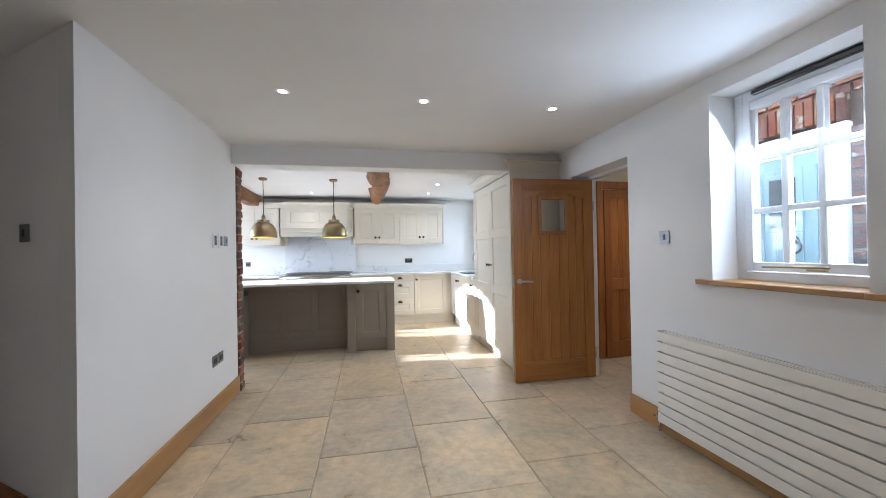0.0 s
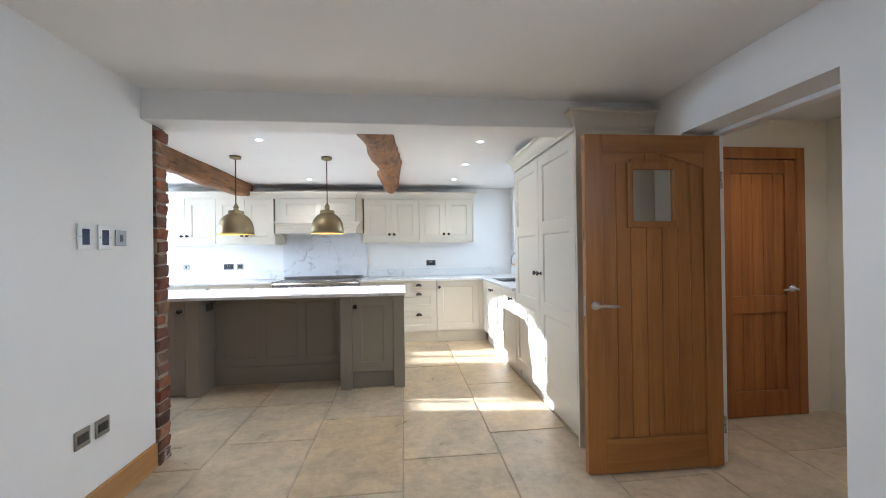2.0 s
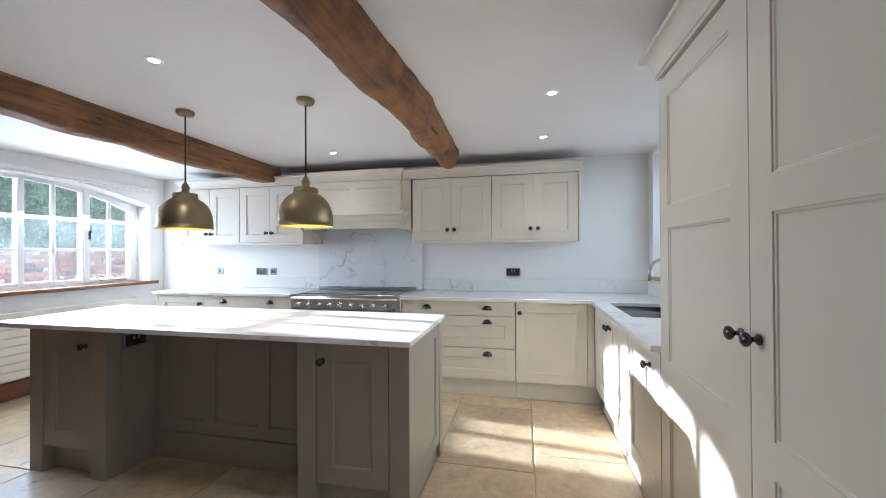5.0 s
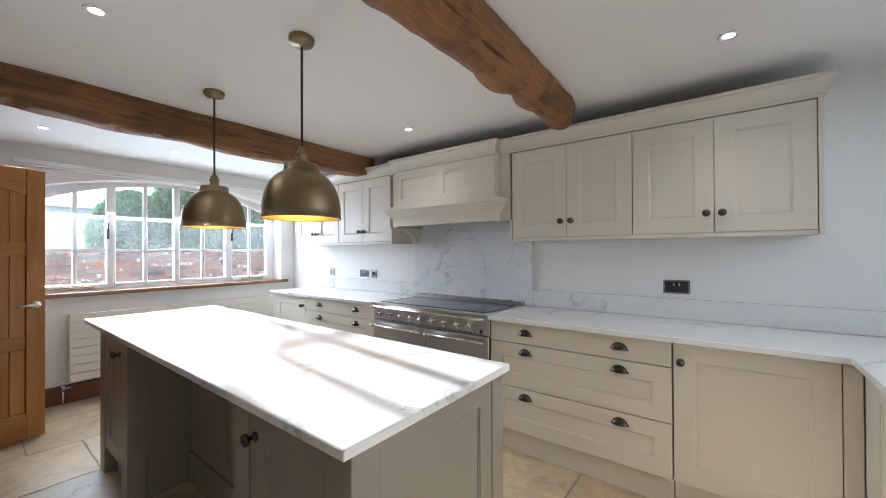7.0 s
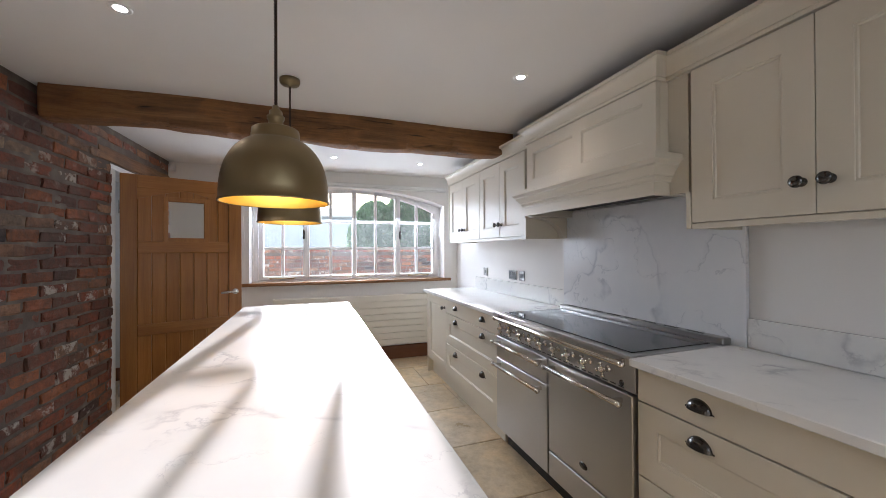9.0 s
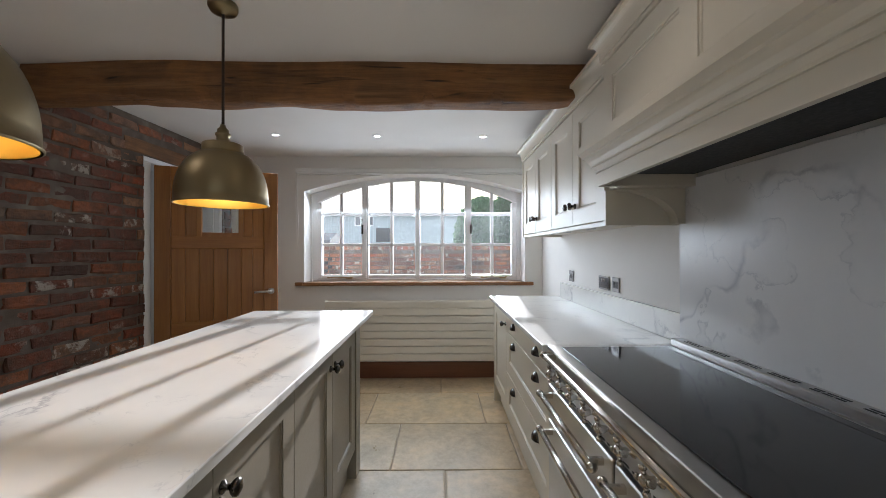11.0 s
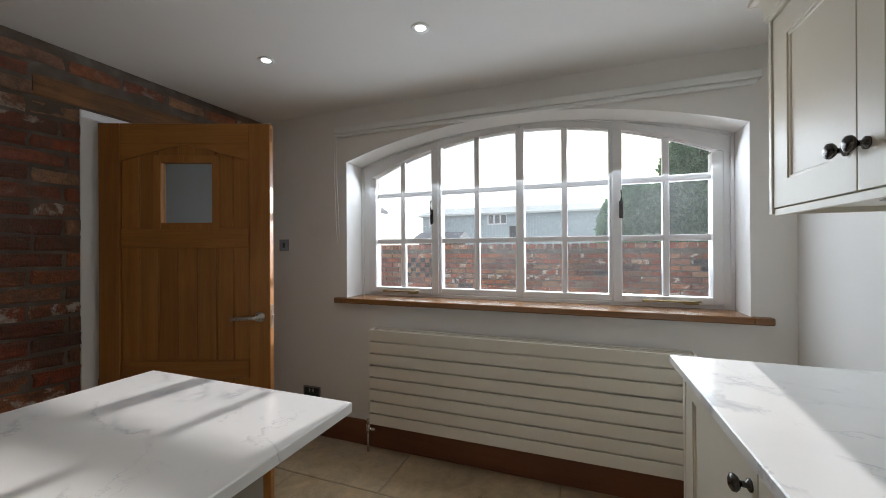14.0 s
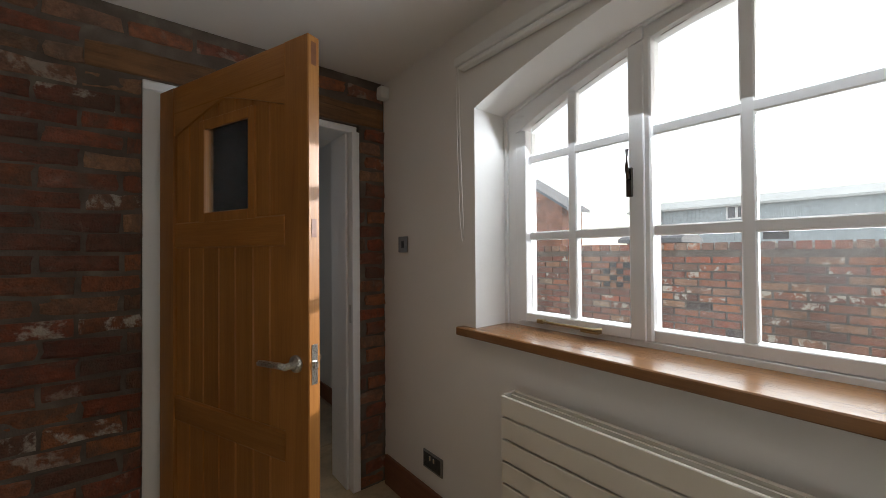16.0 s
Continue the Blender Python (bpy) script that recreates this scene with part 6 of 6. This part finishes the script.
def rough_box(rng, l, h, d, wob):
    """A worn brick or flag, middle at 0: x by l, y by d, z by h, with a softened front."""
    bm = bmesh.new()
    c = 0.006
    def ring(y, ix, iz):
        pts = []
        for sx, sz in ((-1, -1), (0, -1), (1, -1), (1, 0), (1, 1), (0, 1), (-1, 1), (-1, 0)):
            pts.append(bm.verts.new((sx * (l / 2 - ix) + rng.uniform(-wob, wob), y + rng.uniform(-wob, wob) * 0.6, sz * (h / 2 - iz) + rng.uniform(-wob, wob))))
        return pts
    back, mid, front = ring(d / 2, 0, 0), ring(-d / 2 + c, 0, 0), ring(-d / 2, c, c)
    for a, b in ((back, mid), (mid, front)):
        for k in range(8):
            bm.faces.new((a[k], a[(k + 1) % 8], b[(k + 1) % 8], b[k]))
    ctr = bm.verts.new((rng.uniform(-0.02, 0.02), -d / 2 - rng.uniform(0, 0.003), 0))
    for k in range(8):
        bm.faces.new((front[k], front[(k + 1) % 8], ctr))
    for f in bm.faces:
        f.smooth = False
    return bm


SKEW = math.degrees(math.atan2(0.08, 2.55))


def face_y(x):
    """The kitchen face of the brick wall, which runs a little askew."""
    return 3.285 + (-1.15 - x) * 0.0314


def brick_wall():
    rng = random.Random(3)
    w = thing("wall_brick", (-2.4, 3.25, 0.0), "old red brick wall with lime-stained worn bricks", "wall", "", "structure")
    bm = bmesh.new()
    for x0, x1, z0 in ((-2.6, -1.165, -0.01), (-3.71, -3.545, -0.01), (-3.545, -2.6, 2.03)):
        prism(bm, [(x0, 3.10 if x1 < -1.3 else 3.10), (x1, 3.10), (x1, 3.168), (x1, face_y(x1) - 0.015), (x0, face_y(x0) - 0.015)] if x1 < -1.2 else [(x0, 3.10), (-1.272, 3.10), (-1.272, 3.172), (x1, 3.172), (x1, face_y(x1) - 0.015), (x0, face_y(x0) - 0.015)], 2, z0, 2.31)
    # joints smeared nearly flush with the bricks
    for x0, x1, z0, z1 in ((-2.598, -1.168, 0.0, 2.298), (-3.70, -3.548, 0.0, 2.03), (-3.70, -2.60, 2.13, 2.298)):
        nx, nz = max(3, int((x1 - x0) / 0.022)), int((z1 - z0) / 0.022)
        grid = []
        for i in range(nx + 1):
            x = x0 + (x1 - x0) * i / nx
            col = []
            for k in range(nz + 1):
                z = z0 + (z1 - z0) * k / nz
                d = noise.noise(Vector((x * 9, 1.3, z * 9))) * 0.006 + noise.noise(Vector((x * 27, 4.1, z * 27))) * 0.004
                col.append(bm.verts.new((x, face_y(x) - 0.0115 + d, z)))
            grid.append(col)
        for a, b in zip(grid, grid[1:]):
            for k in range(nz):
                bm.faces.new((a[k], b[k], b[k + 1], a[k + 1])).smooth = True
    part("mortar", bm, MORTAR, w)
    part("pier_joints", boxes((-1.19, -1.139, 3.176, 3.276, 0.0, 2.112), bev=0.004), LIME, w, "pale lime joints of the pier")
    bh, j, L = 0.063, 0.015, 0.216
    full = [mesh_of("brick", rough_box(rng, L, bh * rng.uniform(0.88, 1.1), 0.05, 0.0065), BRICK) for _ in range(16)]
    half = [mesh_of("brick", rough_box(rng, 0.104, bh * rng.uniform(0.93, 1.1), 0.05, 0.0055), BRICK) for _ in range(12)]
    row, z = 0, 0.004
    while z + bh < 2.30:
        zc = z + bh / 2
        spans = [(-3.70, -1.158)]
        if zc < 2.03:
            spans = [(-3.70, -3.548), (-2.597, -1.158)]
        elif zc < 2.17:
            spans = [(-2.43, -1.158)]
        x = -1.158 + (0.115 if row % 2 else 0.0) + rng.uniform(-0.012, 0.012)
        while x > -3.72:
            for s0, s1 in spans:
                lo, hi = max(x - L, s0), min(x, s1)
                if hi - lo > 0.025:
                    me, unit = (rng.choice(full), L) if hi - lo > 0.14 else (rng.choice(half), 0.104)
                    c = (lo + hi) / 2
                    put_brick(w, me, (c, face_y(c) - 0.028 + rng.uniform(-0.007, 0.006), zc), rng, 180 - SKEW, (hi - lo) / unit)
            x -= L + j
        if z < 2.06:
            put_brick(w, rng.choice(half), (-1.154 + rng.uniform(-0.008, 0.004), 3.226 + rng.uniform(-0.006, 0.006), zc), rng, 90, 1.06)
        z += bh + j
        row += 1


def put_brick(parent, me, at, rng, turn, stretch):
    ob = new("brick", me)
    ob.parent = parent
    ob.matrix_parent_inverse = Matrix.Translation(-parent.location)
    ob.matrix_basis = pose(*at, rng.uniform(-0.8, 0.8), rng.uniform(-0.8, 0.8), turn + rng.uniform(-0.8, 0.8)) @ Matrix.Diagonal((stretch, 1, 1, 1))
    return ob


brick_wall()


def timber(name, x0, x1, z0, z1, y0, y1, material, label):
    bm = bmesh.new()
    n = 40
    rows = []
    for i in range(n + 1):
        x = x0 + (x1 - x0) * i / n
        row = []
        for y, z in ((y0, z0), (y1 - 0.004, z0 + 0.003), (y1, z0 + 0.01), (y1, (z0 + z1) / 2), (y1, z1 - 0.01), (y1 - 0.005, z1), (y0, z1)):
            d = noise.noise(Vector((x * 5, y * 11, z * 17))) * 0.010
            row.append(bm.verts.new((x, y + d + (face_y(x) - 3.345) * (y > y0), z + d * 0.8)))
        rows.append(row)
    for a, b in zip(rows, rows[1:]):
        for k in range(7):
            bm.faces.new((a[k], a[(k + 1) % 7], b[(k + 1) % 7], b[k]))
    bm.faces.new(rows[0])
    bm.faces.new(rows[-1])
    solid(name, bm, material, label, "beam")


timber("lintel_beam", -3.69, -2.43, 2.035, 2.142, 3.28, 3.345, LOG_X, "brown timber lintel over the doorway")


FLAGS = (
    (-3.88, -3.27, (2.75, 3.68, 4.60, 5.53, 6.46)),
    (-3.27, -2.66, (2.19, 3.11, 4.03, 4.95, 5.87)),
    (-2.66, -2.06, (1.54, 2.46, 3.38, 4.30, 5.22, 6.02)),
    (-2.06, -1.46, (0.94, 1.86, 2.78, 3.70, 4.63, 5.55)),
    (-1.46, -0.86, (-0.62, 0.30, 1.22, 2.15, 3.10, 4.02, 5.18, 6.10)),
    (-0.86, -0.25, (-1.27, -0.35, 0.57, 1.49, 2.42, 3.38, 4.02, 4.94, 5.87)),
    (-0.25, 0.37, (-0.98, -0.06, 0.87, 1.80, 2.73, 3.68, 4.29, 5.20, 6.12)),
    (0.37, 0.99, (-1.48, -0.56, 0.36, 1.28, 2.10, 3.04, 3.96, 4.90, 5.82)),
    (0.99, 1.57, (-1.29, -0.37, 0.55, 1.47, 2.39, 3.31, 4.28, 5.11, 6.03)),
    (1.57, 2.18, (-0.99, -0.07, 0.85, 1.77, 2.66, 3.58, 4.50, 5.42)),
    (2.18, 2.79, (1.55, 2.20, 3.12)),
    (2.79, 3.76, (1.90, 2.82)),
)


def flags():
    rng = random.Random(11)
    f = thing("floor", (0, 0, 0), "worn pale limestone flagstones with sandy joints", "floor", "", "structure")
    g = 0.004
    for x0, x1, cuts in FLAGS:
        top = 6.6 if x1 < 2.2 else 3.4
        low = -3.4 if x0 > -1.5 and x1 < 2.2 else (1.5 if x0 < 0 else 1.85)
        ys = [low] + [c for c in cuts if c > low] + [top]
        for a, b in zip(ys, ys[1:]):
            if b - a < 0.05:
                continue
            l, h = x1 - x0 - 2 * g, b - a - 2 * g
            bm = flag_bm(rng, l, h)
            ob = new("flagstone", mesh_of("flagstone", bm, STONE))
            ob.parent = f
            ob.location = ((x0 + x1) / 2, (a + b) / 2, 0.0)


def flag_bm(rng, l, h):
    """A flag with a slightly wavering edge and a worn arris, top at 0."""
    bm = bmesh.new()
    n, m = max(4, int(l / 0.11)), max(4, int(h / 0.11))
    edge = [(-l / 2 + l * k / n, -h / 2) for k in range(n)] + [(l / 2, -h / 2 + h * k / m) for k in range(m)]
    edge += [(l / 2 - l * k / n, h / 2) for k in range(n)] + [(-l / 2, h / 2 - h * k / m) for k in range(m)]
    off = [(rng.uniform(-0.003, 0.003), rng.uniform(-0.003, 0.003)) for _ in edge]
    rings = []
    for z, s in ((-0.012, 0.0), (-0.003, 0.0), (-0.0005, 0.003), (0.0, 0.009)):
        ring = []
        for (x, y), (ox, oy) in zip(edge, off):
            ring.append(bm.verts.new(((x + ox) * (1 - 2 * s / l), (y + oy) * (1 - 2 * s / h), z)))
        rings.append(ring)
    for a, b in zip(rings, rings[1:]):
        for k in range(len(a)):
            bm.faces.new((a[k], a[(k + 1) % len(a)], b[(k + 1) % len(a)], b[k])).smooth = True
    bm.faces.new(rings[-1])
    return bm


flags()
